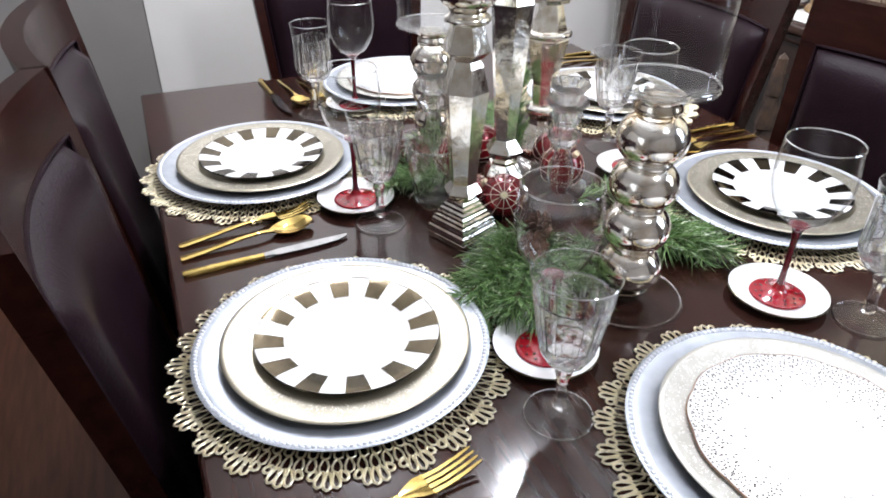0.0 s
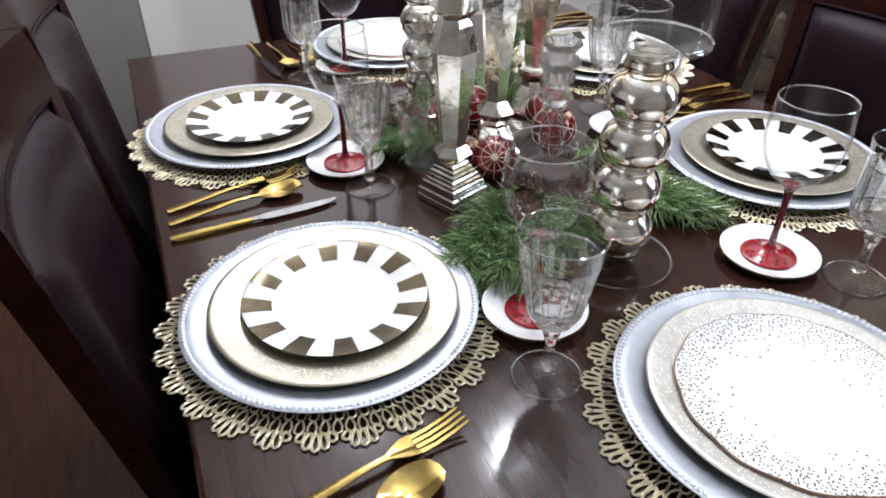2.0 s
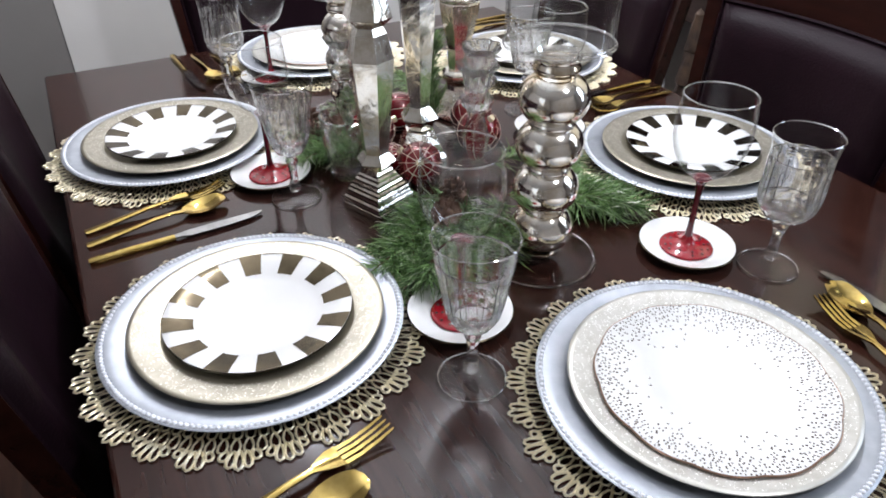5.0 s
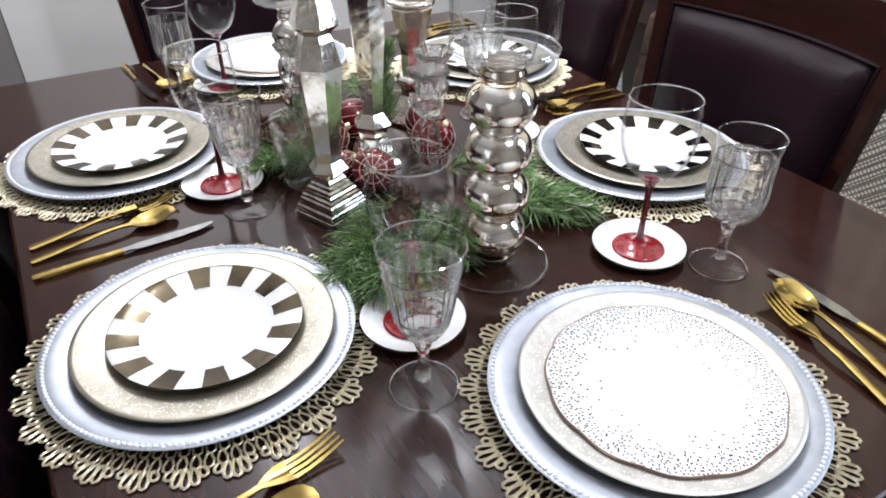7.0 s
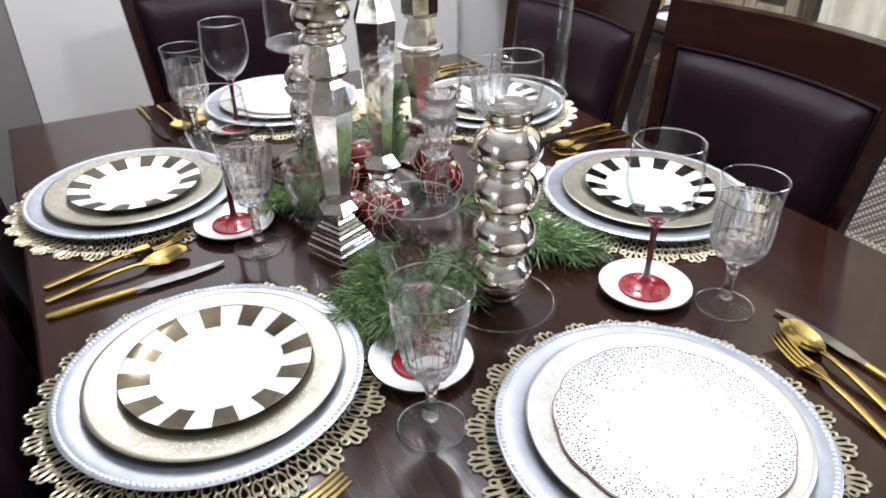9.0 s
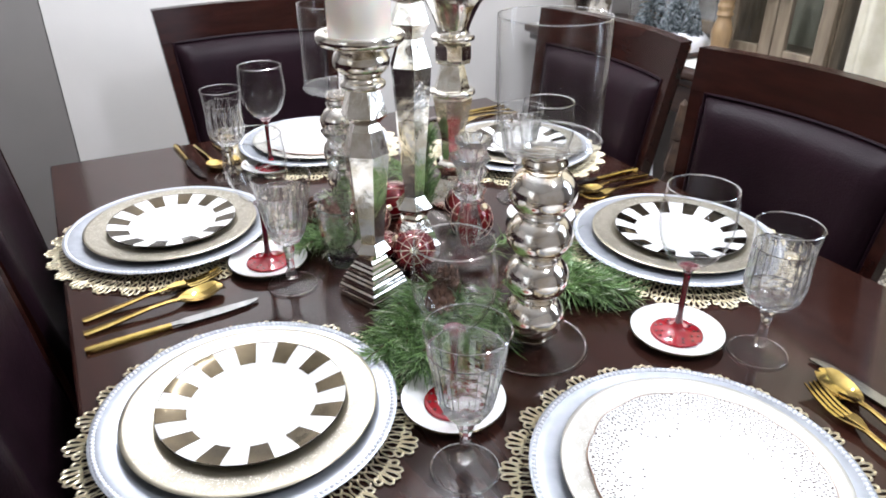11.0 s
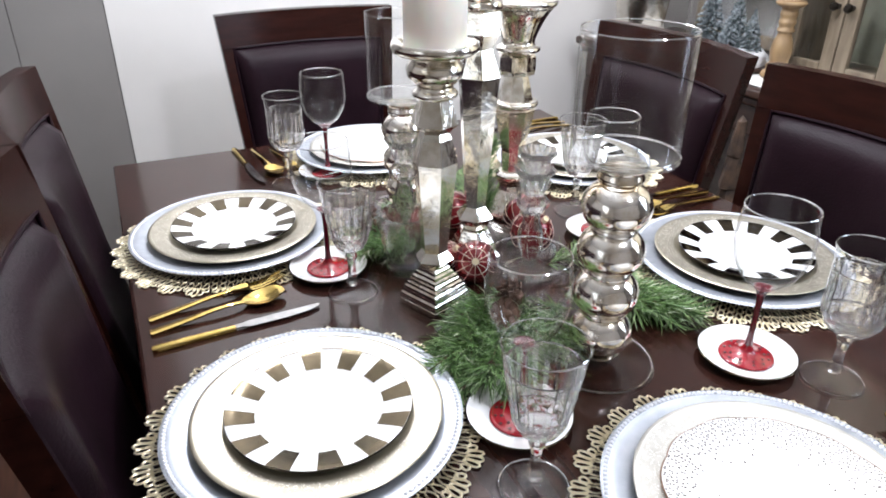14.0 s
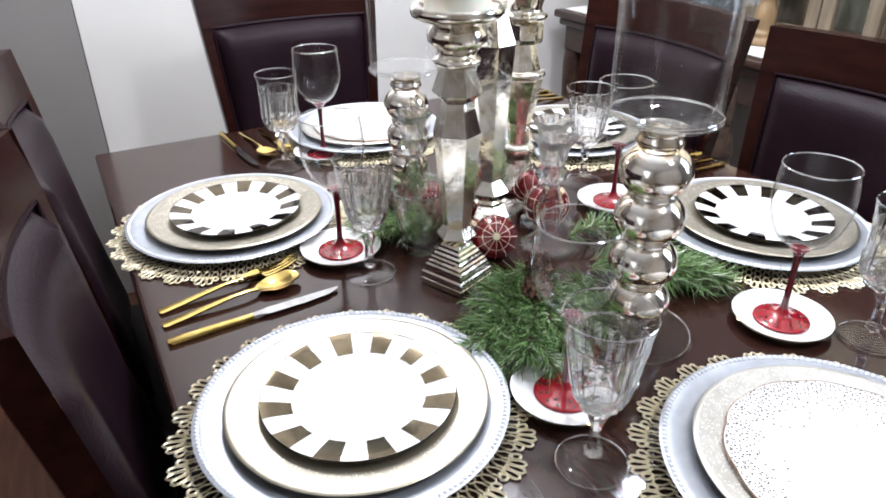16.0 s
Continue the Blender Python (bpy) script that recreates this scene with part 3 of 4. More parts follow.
def make_knife():
    kn = thing("knife", "dinner knife with gold handle and steel blade", "knife", "gold-handled knives")
    part("handle", rounded(strip([(0.0, 0, 0.0048, 0.0068), (0.004, 0, 0.0068, 0.0074), (0.04, 0, 0.0063, 0.0078), (0.08, 0, 0.0054, 0.0074), (0.108, 0, 0.005, 0.007)], 0.0048, cols=8, cup=[-0.002, -0.0032, -0.0032, -0.0028, -0.0024]), 0.0012, 2), FLATWARE_GOLD, kn)
    part("blade", rounded(strip([(0.1075, 0, 0.0045, 0.0052), (0.118, 0, 0.0046, 0.005), (0.128, -0.0005, 0.0078, 0.0048), (0.18, -0.0005, 0.008, 0.0045), (0.212, 0.0012, 0.0062, 0.0042), (0.226, 0.004, 0.0035, 0.004), (0.23, 0.0055, 0.0012, 0.004)], 0.0018), 0.0005), STEEL, kn, "polished steel blade")
    for k in range(5):
        dot = lathe([(0, 0.0083), (0.001, 0.0081), (0.0015, 0.0074)], 8, at=(0.012 + 0.013 * k, 0, 0.0))
        part("embossing", dot, FLATWARE_GOLD, kn)
    return kn


def vessel(outer, wall, floor_z, mod=None, n=48):
    """A hollow glass: the outer profile from the stem up, and the same turned inwards by the wall's thickness."""
    inner = [(max(0.0, r - wall), z) for r, z in outer if z > floor_z + 0.004]
    prof = outer + [(outer[-1][0] - wall * 0.5, outer[-1][1] + wall * 0.5)] + inner[::-1] + [(inner[0][0] * 0.55, floor_z + 0.001), (0, floor_z)]
    return lathe(prof, n, mod=mod)


def make_wine_glass():
    """Clear round bowl on a red stem; the foot is painted red with dark dots."""
    wg = thing("wine_glass", "clear wine glass with red stem and dotted red foot", "glass", "red-stemmed wine glasses")
    foot = part("foot", lathe(smooth_profile([(0, 0.0005), (0.031, 0.0005), (0.0335, 0.0016), (0.032, 0.003), (0.02, 0.0055), (0.009, 0.0105), (0.0055, 0.018)], 3) + [(0, 0.018)], 48), RED_GLASS, wg, "red painted foot")
    rng = random.Random(2)
    for ring, count in ((0.0275, 12), (0.0215, 9)):
        for k in range(count):
            a = 2 * math.pi * (k + rng.uniform(-0.15, 0.15)) / count
            z = 0.0042 if ring > 0.025 else 0.0056
            part("dot", lathe([(0, 0.0008), (0.0014, 0.0006), (0.002, 0)], 8, at=(ring * math.cos(a), ring * math.sin(a), z)), BLACK_DOT, foot)
    part("stem", lathe(smooth_profile([(0.0056, 0.0178), (0.0042, 0.03), (0.0038, 0.06), (0.0045, 0.085), (0.0075, 0.098), (0.012, 0.103)], 3) + [(0, 0.104)], 24), RED_STEM, wg, "dark red glass stem")
    bowl = smooth_profile([(0.006, 0.1042), (0.014, 0.1062), (0.029, 0.117), (0.0405, 0.138), (0.0455, 0.16), (0.0447, 0.184), (0.0422, 0.209)], 5)
    part("bowl", vessel([(0, 0.1041)] + bowl, 0.0014, 0.108), CLEAR, wg, "clear thin glass bowl")
    part("rim", lathe([(0.0424, 0.2084), (0.0427, 0.2095), (0.0417, 0.2104), (0.0406, 0.2095), (0.0408, 0.2084)], 64), RIM_GLASS, wg)
    return wg


def diamonds(rings, n):
    """A closed body whose rings are turned by half a step in turn, so that its faces are small diamonds."""
    bm = bmesh.new()
    vs = [[bm.verts.new((r * math.cos(2 * math.pi * (i + 0.5 * (k % 2)) / n), r * math.sin(2 * math.pi * (i + 0.5 * (k % 2)) / n), z)) for i in range(n)] for k, (r, z) in enumerate(rings)]
    for k, (a, b) in enumerate(zip(vs, vs[1:])):
        for i in range(n):
            j = (i + 1) % n
            if k % 2 == 0:
                bm.faces.new((a[i], a[j], b[i]))
                bm.faces.new((a[j], b[j], b[i]))
            else:
                bm.faces.new((a[i], b[j], b[i]))
                bm.faces.new((a[i], a[j], b[j]))
    for ring in (vs[0], vs[-1]):
        bm.faces.new(ring)
    return bm


def make_goblet(kind):
    """Cut crystal goblets: a straight flared one and a tulip-shaped one."""
    if kind == "flared":
        gb = thing("water_goblet", "flared cut crystal water goblet", "glass", "flared crystal goblets")
        pts = [(0.005, 0.068), (0.015, 0.072), (0.0235, 0.081), (0.0285, 0.097), (0.0335, 0.124), (0.038, 0.152), (0.0418, 0.1755)]
    else:
        gb = thing("water_goblet", "tulip-shaped cut crystal water goblet", "glass", "tulip crystal goblets")
        pts = [(0.005, 0.068), (0.018, 0.072), (0.029, 0.081), (0.0348, 0.095), (0.036, 0.108), (0.0354, 0.134), (0.0358, 0.158), (0.0385, 0.181)]
    split = 0.097
    whole = smooth_profile(pts, 6)
    low = [q for q in whole if q[1] <= split]
    high = [q for q in whole if q[1] >= low[-1][1]]
    part("foot", lathe(smooth_profile([(0, 0.0003), (0.0345, 0.0003), (0.036, 0.0016), (0.034, 0.003), (0.021, 0.0045), (0.01, 0.0075), (0.0075, 0.012)], 3) + [(0, 0.012)], 48), FOOT_GLASS, gb)
    part("foot_rim", lathe([(0.0352, 0.0008), (0.0362, 0.0014), (0.0358, 0.0024), (0.0348, 0.002)], 48, closed=True), RIM_GLASS, gb)
    facet = lathe([(0, 0.0122), (0.0075, 0.0122), (0.0095, 0.019), (0.0062, 0.027), (0.0055, 0.045), (0.0075, 0.055), (0.0095, 0.06), (0.007, 0.0668), (0, 0.0672)], 8)
    part("stem", facet, CRYSTAL, gb, "faceted crystal stem", smooth=False)
    # cut lower bowl: rings turned by half a step against each other give diamond facets
    zs = [0.0685 + (split - 0.0685) * k / 4 for k in range(5)]
    radius = lambda z: next((a[0] + (b[0] - a[0]) * (z - a[1]) / max(1e-6, b[1] - a[1]) for a, b in zip(whole, whole[1:]) if a[1] <= z <= b[1]), whole[0][0])
    rings = [(radius(z) * (1.03 if k % 2 else 0.98), z) for k, z in enumerate(zs)]
    rings += [(max(0.006, radius(z) - 0.005), max(0.084, z + 0.001 * (k < 4))) for k, z in list(enumerate(zs))[::-1] if z > 0.077]
    part("cut_bowl", diamonds(rings, 12), CRYSTAL, gb, "diamond-cut lower bowl", smooth=False)
    # long upright cuts above the diamonds, then the plain lip
    lip = 0.156
    band, top = [q for q in high if q[1] <= lip], [q for q in high if q[1] >= lip - 0.004]
    flute = lambda r, z, a: r * (1.006 - (0.06 * min(1.0, max(0.0, (lip - z) / 0.02)) if round(a * 18 / math.pi) % 3 == 0 else 0.0))
    part("fluted_band", lathe(band + [(r - 0.0026, z) for r, z in band[::-1]], 36, mod=flute, closed=True), CRYSTAL, gb, "upright cuts round the bowl", smooth=False)
    part("bowl", lathe(top + [(r - 0.0013, z) for r, z in top[::-1]], 72), CLEAR, gb, "clear upper bowl")
    r_, z_ = high[-1]
    part("rim", lathe([(r_ + 0.0002, z_ - 0.0004), (r_ + 0.0003, z_ + 0.0006), (r_ - 0.0006, z_ + 0.0013), (r_ - 0.0016, z_ + 0.0006), (r_ - 0.0014, z_ - 0.0004)], 64), RIM_GLASS, gb)
    return gb


def make_saucer():
    sc = thing("coaster_saucer", "small white porcelain saucer with gold rim", "saucer", "saucers under wine glasses")
    R = 0.0615
    part("plate", lathe(smooth_profile([(0, 0.0003), (0.036, 0.0003), (0.04, 0.0018), (0.055, 0.0075), (R - 0.0005, 0.0098), (R, 0.0108), (R - 0.0015, 0.0116), (0.055, 0.0096), (0.04, 0.0042), (0.034, 0.003)], 2) + [(0, 0.003)], 64), PORCELAIN, sc)
    part("rim_line", lathe([(R + 0.0001, 0.0102), (R + 0.0006, 0.011), (R - 0.001, 0.012)], 64), CHECK_GOLD, sc, "thin gold rim line")
    return sc


# seat: plate centre, the way the sitter faces in degrees, plate kind
SEATS = [(-0.37, -0.231, 0, "check"), (-0.369, 0.286, 0, "check"), (0.355, -0.147, 180, "check"), (0.37, 0.345, 180, "check"), (-0.005, -0.54, 90, "dots"), (-0.01, 0.585, 270, "dots")]
mat0, charger0, dinner0, check0, dots0 = make_placemat(), make_charger(), make_dinner_plate("champagne gold dinner plate with glitter rim", CHAMPAGNE, GLITTER_GOLD), make_check_plate(), make_dotted_plate()
pale_dinner0 = make_dinner_plate("pale dinner plate with glitter rim, window reflection in its colour", WINDOW_PALED, GLITTER_PALED)
Z = TZ + 0.001
used = set()


def lay(ob, m):
    """Puts the first one in its place and copies the rest."""
    if ob.name in used:
        return copy_thing(ob, m)
    used.add(ob.name)
    ob.matrix_basis = m
    return ob


for i, (x, y, face, kind) in enumerate(SEATS):
    lay(mat0, pose(x, y, Z, 0, 0, face + 7 * i))
    lay(charger0, pose(x, y, Z + 0.002, 0, 0, 31 * i))
    lay(dinner0 if kind == "check" else pale_dinner0, pose(x + 0.004, y - 0.002, Z + 0.0096, 0, 0, 53 * i))
    if kind == "check":
        lay(check0, pose(x + 0.005, y - 0.003, Z + 0.0179, 0, 0, (20, 7.5, 4, 2)[i]))
    else:
        lay(dots0, pose(x + 0.004, y - 0.009, Z + 0.0142, 0, 0, 20 * i))

fork0, spoon0, knife0 = make_fork(), make_spoon(), make_knife()
wine0, saucer0, flared0, tulip0 = make_wine_glass(), make_saucer(), make_goblet("flared"), make_goblet("tulip")


def flat(x0, y0, x1, y1, z=0.0):
    """A pose on the table from the handle's end towards the tip."""
    return pose(x0, y0, Z + z, 0, 0, math.degrees(math.atan2(y1 - y0, x1 - x0)))


# handle's end and a point towards the tip: fork, spoon, knife of each setting
CUTLERY = [((-0.497, -0.474, -0.309, -0.437), (-0.531, -0.512, -0.34, -0.481), (-0.53, -0.55, -0.3, -0.54)),
           ((-0.523, 0.071, -0.314, 0.108), (-0.524, 0.036, -0.34, 0.064), (-0.525, -0.006, -0.292, 0.007)),
           ((0.53, 0.075, 0.36, 0.06), (0.53, 0.105, 0.36, 0.09), (0.53, 0.135, 0.3, 0.13)),
           ((0.53, 0.585, 0.36, 0.575), (0.53, 0.615, 0.36, 0.605), (0.53, 0.645, 0.3, 0.64)),
           ((0.187, -0.694, 0.227, -0.496), (0.225, -0.672, 0.262, -0.484), (0.274, -0.69, 0.284, -0.462)),
           ((-0.205, 0.72, -0.19, 0.54), (-0.245, 0.725, -0.232, 0.54), (-0.286, 0.74, -0.272, 0.53))]
for f, s, k in CUTLERY:
    lay(fork0, flat(*f))
    lay(spoon0, flat(*s))
    lay(knife0, flat(*k))

for (sx, sy), (gx, gy), kind in (((-0.157, -0.318), (-0.195, -0.411), "flared"), ((-0.252, 0.11), (-0.238, 0.031), "flared"), ((0.222, 0.042), (0.235, 0.14), "flared"),
                                 ((0.171, -0.339), (0.235, -0.417), "tulip"), ((-0.132, 0.51), (-0.216, 0.492), "tulip")):
    lay(saucer0, pose(sx, sy, Z))
    lay(wine0, pose(sx, sy, Z + 0.0035, 0, 0, 70 * sx * 10))
    lay(flared0 if kind == "flared" else tulip0, pose(gx, gy, Z, 0, 0, 25))


# ---- centrepiece ----
def place(ob, x, y, turn=0.0, z=0.0):
    ob.matrix_basis = pose(x, y, Z + z, 0, 0, turn)
    return ob


def faceted(profile, n=6, turn=0.0):
    return lathe(profile, n, turn=turn)


def pillar_candle(x, y, z, r, h):
    cd = thing("pillar_candle", "ivory wax pillar candle on a mercury glass stick", "candle", at=pose(x, y, z))
    part("wax", lathe([(0, 0), (r - 0.002, 0), (r, 0.002), (r, h - 0.004), (r - 0.004, h), (r * 0.5, h - 0.004), (0, h - 0.006)], 40), WAX, cd)
    part("wick", tube([(0, 0, h - 0.007), (0.001, 0, h + 0.01)], 0.0008, 5), WICK, cd)
    return cd


# square-footed stick with a six-sided stem and a wide dish
s1 = thing("candlestick", "antiqued mercury glass candlestick with square foot", "candlestick", "mercury glass candlesticks")
ribs = [(0.05 - 0.031 * ((k + s * 0.5) / 9) ** 1.5 + 0.0009 * s + 0.0005 * math.sin(2.3 * k), 0.009 + 0.0056 * (k + s * 0.62)) for k in range(9) for s in (0, 1)]
part("foot", faceted([(0, 0.0005), (0.051, 0.0005), (0.051, 0.0085)] + ribs + [(0.019, 0.061), (0, 0.061)], 4, math.pi / 4), MERCURY, s1, smooth=False)
part("stem", faceted([(0, 0.061), (0.018, 0.061), (0.028, 0.074), (0.0185, 0.086), (0.0215, 0.12), (0.031, 0.218), (0.023, 0.25), (0.0185, 0.258), (0.032, 0.27), (0.021, 0.302), (0, 0.302)], 6), MERCURY, s1, smooth=False)
part("collar", lathe(smooth_profile([(0.02, 0.302), (0.028, 0.305), (0.029, 0.311), (0.023, 0.318), (0.034, 0.33), (0.036, 0.342), (0.03, 0.352)], 3), 32), MERCURY, s1)
part("dish", lathe(smooth_profile([(0.03, 0.352), (0.041, 0.356), (0.052, 0.36), (0.0555, 0.367), (0.053, 0.373), (0.047, 0.37), (0.043, 0.367)], 3) + [(0, 0.366)], 48), MERCURY, s1, "wide mercury glass dish")
place(s1, -0.139, -0.046, 22)
pillar_candle(-0.139, -0.046, Z + 0.367, 0.039, 0.1)

# tall six-sided stick behind
s2 = thing("candlestick", "tall faceted mercury glass candlestick", "candlestick", "mercury glass candlesticks")
part("foot", faceted([(0, 0.0005), (0.045, 0.0005), (0.045, 0.008), (0.04, 0.014), (0.034, 0.03), (0.024, 0.05), (0, 0.052)], 6), MERCURY, s2, smooth=False)
part("stem", faceted([(0, 0.052), (0.018, 0.052), (0.031, 0.072), (0.0175, 0.09), (0.02, 0.13), (0.0325, 0.296), (0.019, 0.335), (0.03, 0.357), (0.02, 0.385), (0, 0.385)], 6), MERCURY, s2, smooth=False)
part("collar", lathe(smooth_profile([(0.02, 0.385), (0.03, 0.39), (0.03, 0.4), (0.022, 0.41), (0.034, 0.425), (0.03, 0.44)], 3), 32), MERCURY, s2)
part("dish", lathe(smooth_profile([(0.03, 0.44), (0.058, 0.447), (0.062, 0.454), (0.055, 0.458), (0.045, 0.455)], 3) + [(0, 0.454)], 40), MERCURY, s2)
place(s2, -0.02, 0.06, 12)

# round-shouldered stick with vase-shaped stem
s3 = thing("candlestick", "mercury glass candlestick with vase-shaped stem", "candlestick", "mercury glass candlesticks")
part("foot", lathe(smooth_profile([(0, 0.0005), (0.05, 0.0005), (0.05, 0.01), (0.034, 0.03), (0.022, 0.055), (0.03, 0.068), (0.03, 0.076), (0.024, 0.082)], 3) + [(0, 0.083)], 8), MERCURY, s3, smooth=False)
part("stem", lathe([(0, 0.082), (0.019, 0.082), (0.02, 0.12), (0.031, 0.165), (0.037, 0.198), (0.034, 0.206), (0.022, 0.252), (0.02, 0.258), (0, 0.258)], 8), MERCURY, s3, smooth=False)
part("ring", lathe(smooth_profile([(0.03, 0.2), (0.0395, 0.203), (0.0395, 0.211), (0.03, 0.214)], 3), 32), MERCURY, s3)
part("neck", faceted([(0, 0.258), (0.031, 0.258), (0.033, 0.265), (0.033, 0.288), (0.029, 0.292), (0, 0.292)], 8), MERCURY, s3, smooth=False)
part("collar", lathe(smooth_profile([(0.029, 0.292), (0.037, 0.296), (0.037, 0.303), (0.028, 0.309), (0.032, 0.325), (0.045, 0.352), (0.056, 0.366)], 3), 10), MERCURY, s3)
part("dish", lathe(smooth_profile([(0.045, 0.365), (0.06, 0.37), (0.061, 0.378), (0.052, 0.38)], 3) + [(0, 0.376)], 40), MERCURY, s3)
place(s3, 0.122, 0.19)


def make_hurricane(levels, h):
    """Mercury glass balls on a clear foot carry a clear dish and an open glass cylinder. levels: (height, radius) of the balls."""
    hu = thing("hurricane_candle_holder", "stacked mercury glass ball stand with clear hurricane cylinder", "candle holder", "hurricane holders")
    part("foot", lathe(smooth_profile([(0, 0.0005), (0.067, 0.0005), (0.07, 0.002), (0.067, 0.0042), (0.03, 0.007), (0.024, 0.014)], 3) + [(0, 0.0145)], 64), FOOT_GLASS, hu, "clear glass foot")
    part("foot_rim", lathe([(0.0688, 0.0012), (0.0702, 0.0018), (0.0696, 0.003), (0.0684, 0.0026)], 64, closed=True), RIM_GLASS, hu)
    first = levels[0][0] - levels[0][1] * 0.8
    part("ring", lathe(smooth_profile([(0.0, 0.0148), (0.024, 0.0148), (0.027, 0.019), (0.024, first)], 3) + [(0, first + 0.002)], 40), MERCURY_BALL, hu)
    for (z, r) in levels:
        prof = []
        for k in range(15):
            t = -math.pi / 2 + math.pi * k / 14
            rr = r * math.cos(t)
            prof.append((max(rr, 0.0) if abs(t) > 1.2 else rr, z + r * 0.82 * math.sin(t)))
        prof[0], prof[-1] = (0, prof[0][1]), (0, prof[-1][1])
        part("ball", lathe(prof, 48), MERCURY_BALL, hu)
    for (z0, r0), (z1, r1) in zip(levels, levels[1:]):
        m, g = (z0 + z1) / 2, 0.0265
        part("ring", lathe(smooth_profile([(g - 0.004, m - 0.011), (g, m - 0.004), (g + 0.0015, m), (g, m + 0.004), (g - 0.004, m + 0.011)], 3), 40), MERCURY_BALL, hu)
    zt = levels[-1][0] + levels[-1][1] * 0.72
    part("neck", lathe(smooth_profile([(0.024, zt), (0.027, zt + 0.006), (0.024, zt + 0.014), (0.028, zt + 0.021)], 3), 40), MERCURY_BALL, hu)
    zd = zt + 0.0215
    part("dish", lathe(smooth_profile([(0, zd), (0.028, zd), (0.036, zd + 0.004), (0.05, zd + 0.008), (0.059, zd + 0.0085), (0.061, zd + 0.011), (0.0585, zd + 0.0125), (0.05, zd + 0.0115), (0.036, zd + 0.0075), (0.026, zd + 0.004)], 3) + [(0, zd + 0.003)], 64), FOOT_GLASS, hu, "clear glass dish")
    part("dish_rim", lathe([(0.0605, zd + 0.0115), (0.0615, zd + 0.0122), (0.061, zd + 0.0132), (0.0598, zd + 0.0128)], 64, closed=True), RIM_GLASS, hu)
    zc = zd + 0.0135
    part("cylinder", lathe([(0.0575, zc), (0.059, zc + 0.001), (0.06, zc + h), (0.059, zc + h + 0.0012), (0.058, zc + h), (0.0565, zc + 0.001)], 72, closed=True), CLEAR, hu, "clear open glass cylinder")
    for r, z in ((0.0588, zc + 0.0012), (0.0598, zc + h + 0.001)):
        part("cylinder_edge", lathe([(r, z - 0.0008), (r + 0.0006, z), (r, z + 0.0008), (r - 0.0008, z)], 72, closed=True), RIM_GLASS, hu)
    return hu


h1 = place(make_hurricane([(0.047, 0.0395), (0.103, 0.0405), (0.16, 0.0405), (0.217, 0.041)], 0.131), -0.008, -0.262)
h2 = place(make_hurricane([(0.045, 0.034), (0.1, 0.037), (0.157, 0.0385)], 0.135), -0.055, 0.275)


def make_crystal_stick(h):
    """A small cut crystal candle holder with a flared scalloped cup."""
    c = thing("crystal_candle_holder", "small cut crystal candle holder", "candle holder", "crystal candle holders")
    s = h / 0.19
    part("foot", lathe([(0, 0.0005), (0.042, 0.0005), (0.043, 0.006), (0.03, 0.016 * s), (0.014, 0.028 * s), (0, 0.029 * s)], 12), CRYSTAL, c, smooth=False)
    part("stem", lathe([(0, 0.029 * s), (0.012, 0.029 * s), (0.019, 0.052 * s), (0.021, 0.07 * s), (0.013, 0.1 * s), (0.012, 0.112 * s), (0.024, 0.125 * s), (0.026, 0.133 * s), (0.015, 0.145 * s), (0, 0.146 * s)], 10), CRYSTAL, c, smooth=False)
    wave = lambda r, z, a: r * (1 + (0.09 * math.cos(8 * a) if z > 0.17 * s and r > 0.015 else 0))
    part("cup", lathe([(0, 0.146 * s), (0.016, 0.147 * s), (0.02, 0.16 * s), (0.021, 0.174 * s), (0.03, 0.187 * s), (0.029, 0.19 * s), (0.018, 0.178 * s), (0.0125, 0.172 * s), (0.012, 0.155 * s), (0, 0.154 * s)], 48, mod=wave), CRYSTAL, c)
    return c


c1 = make_crystal_stick(0.177)
place(c1, 0.03, -0.03)
copy_thing(c1, pose(-0.096, 0.172, Z, 0, 0, 15))
copy_thing(c1, pose(0.075, 0.035, Z, 0, 0, 40))


# cut crystal votive beside the square-footed stick
vt = thing("votive_holder", "small pineapple-cut crystal votive holder", "candle holder", at=pose(-0.142, 0.058, Z))
part("bowl", diamonds([(0.026, 0.0007), (0.03, 0.0156), (0.034, 0.0312), (0.037, 0.0481), (0.039, 0.065), (0.04, 0.0819), (0.041, 0.0988), (0.037, 0.1001), (0.035, 0.078), (0.032, 0.052), (0.027, 0.026), (0.02, 0.0156)], 14), CRYSTAL, vt, smooth=False)


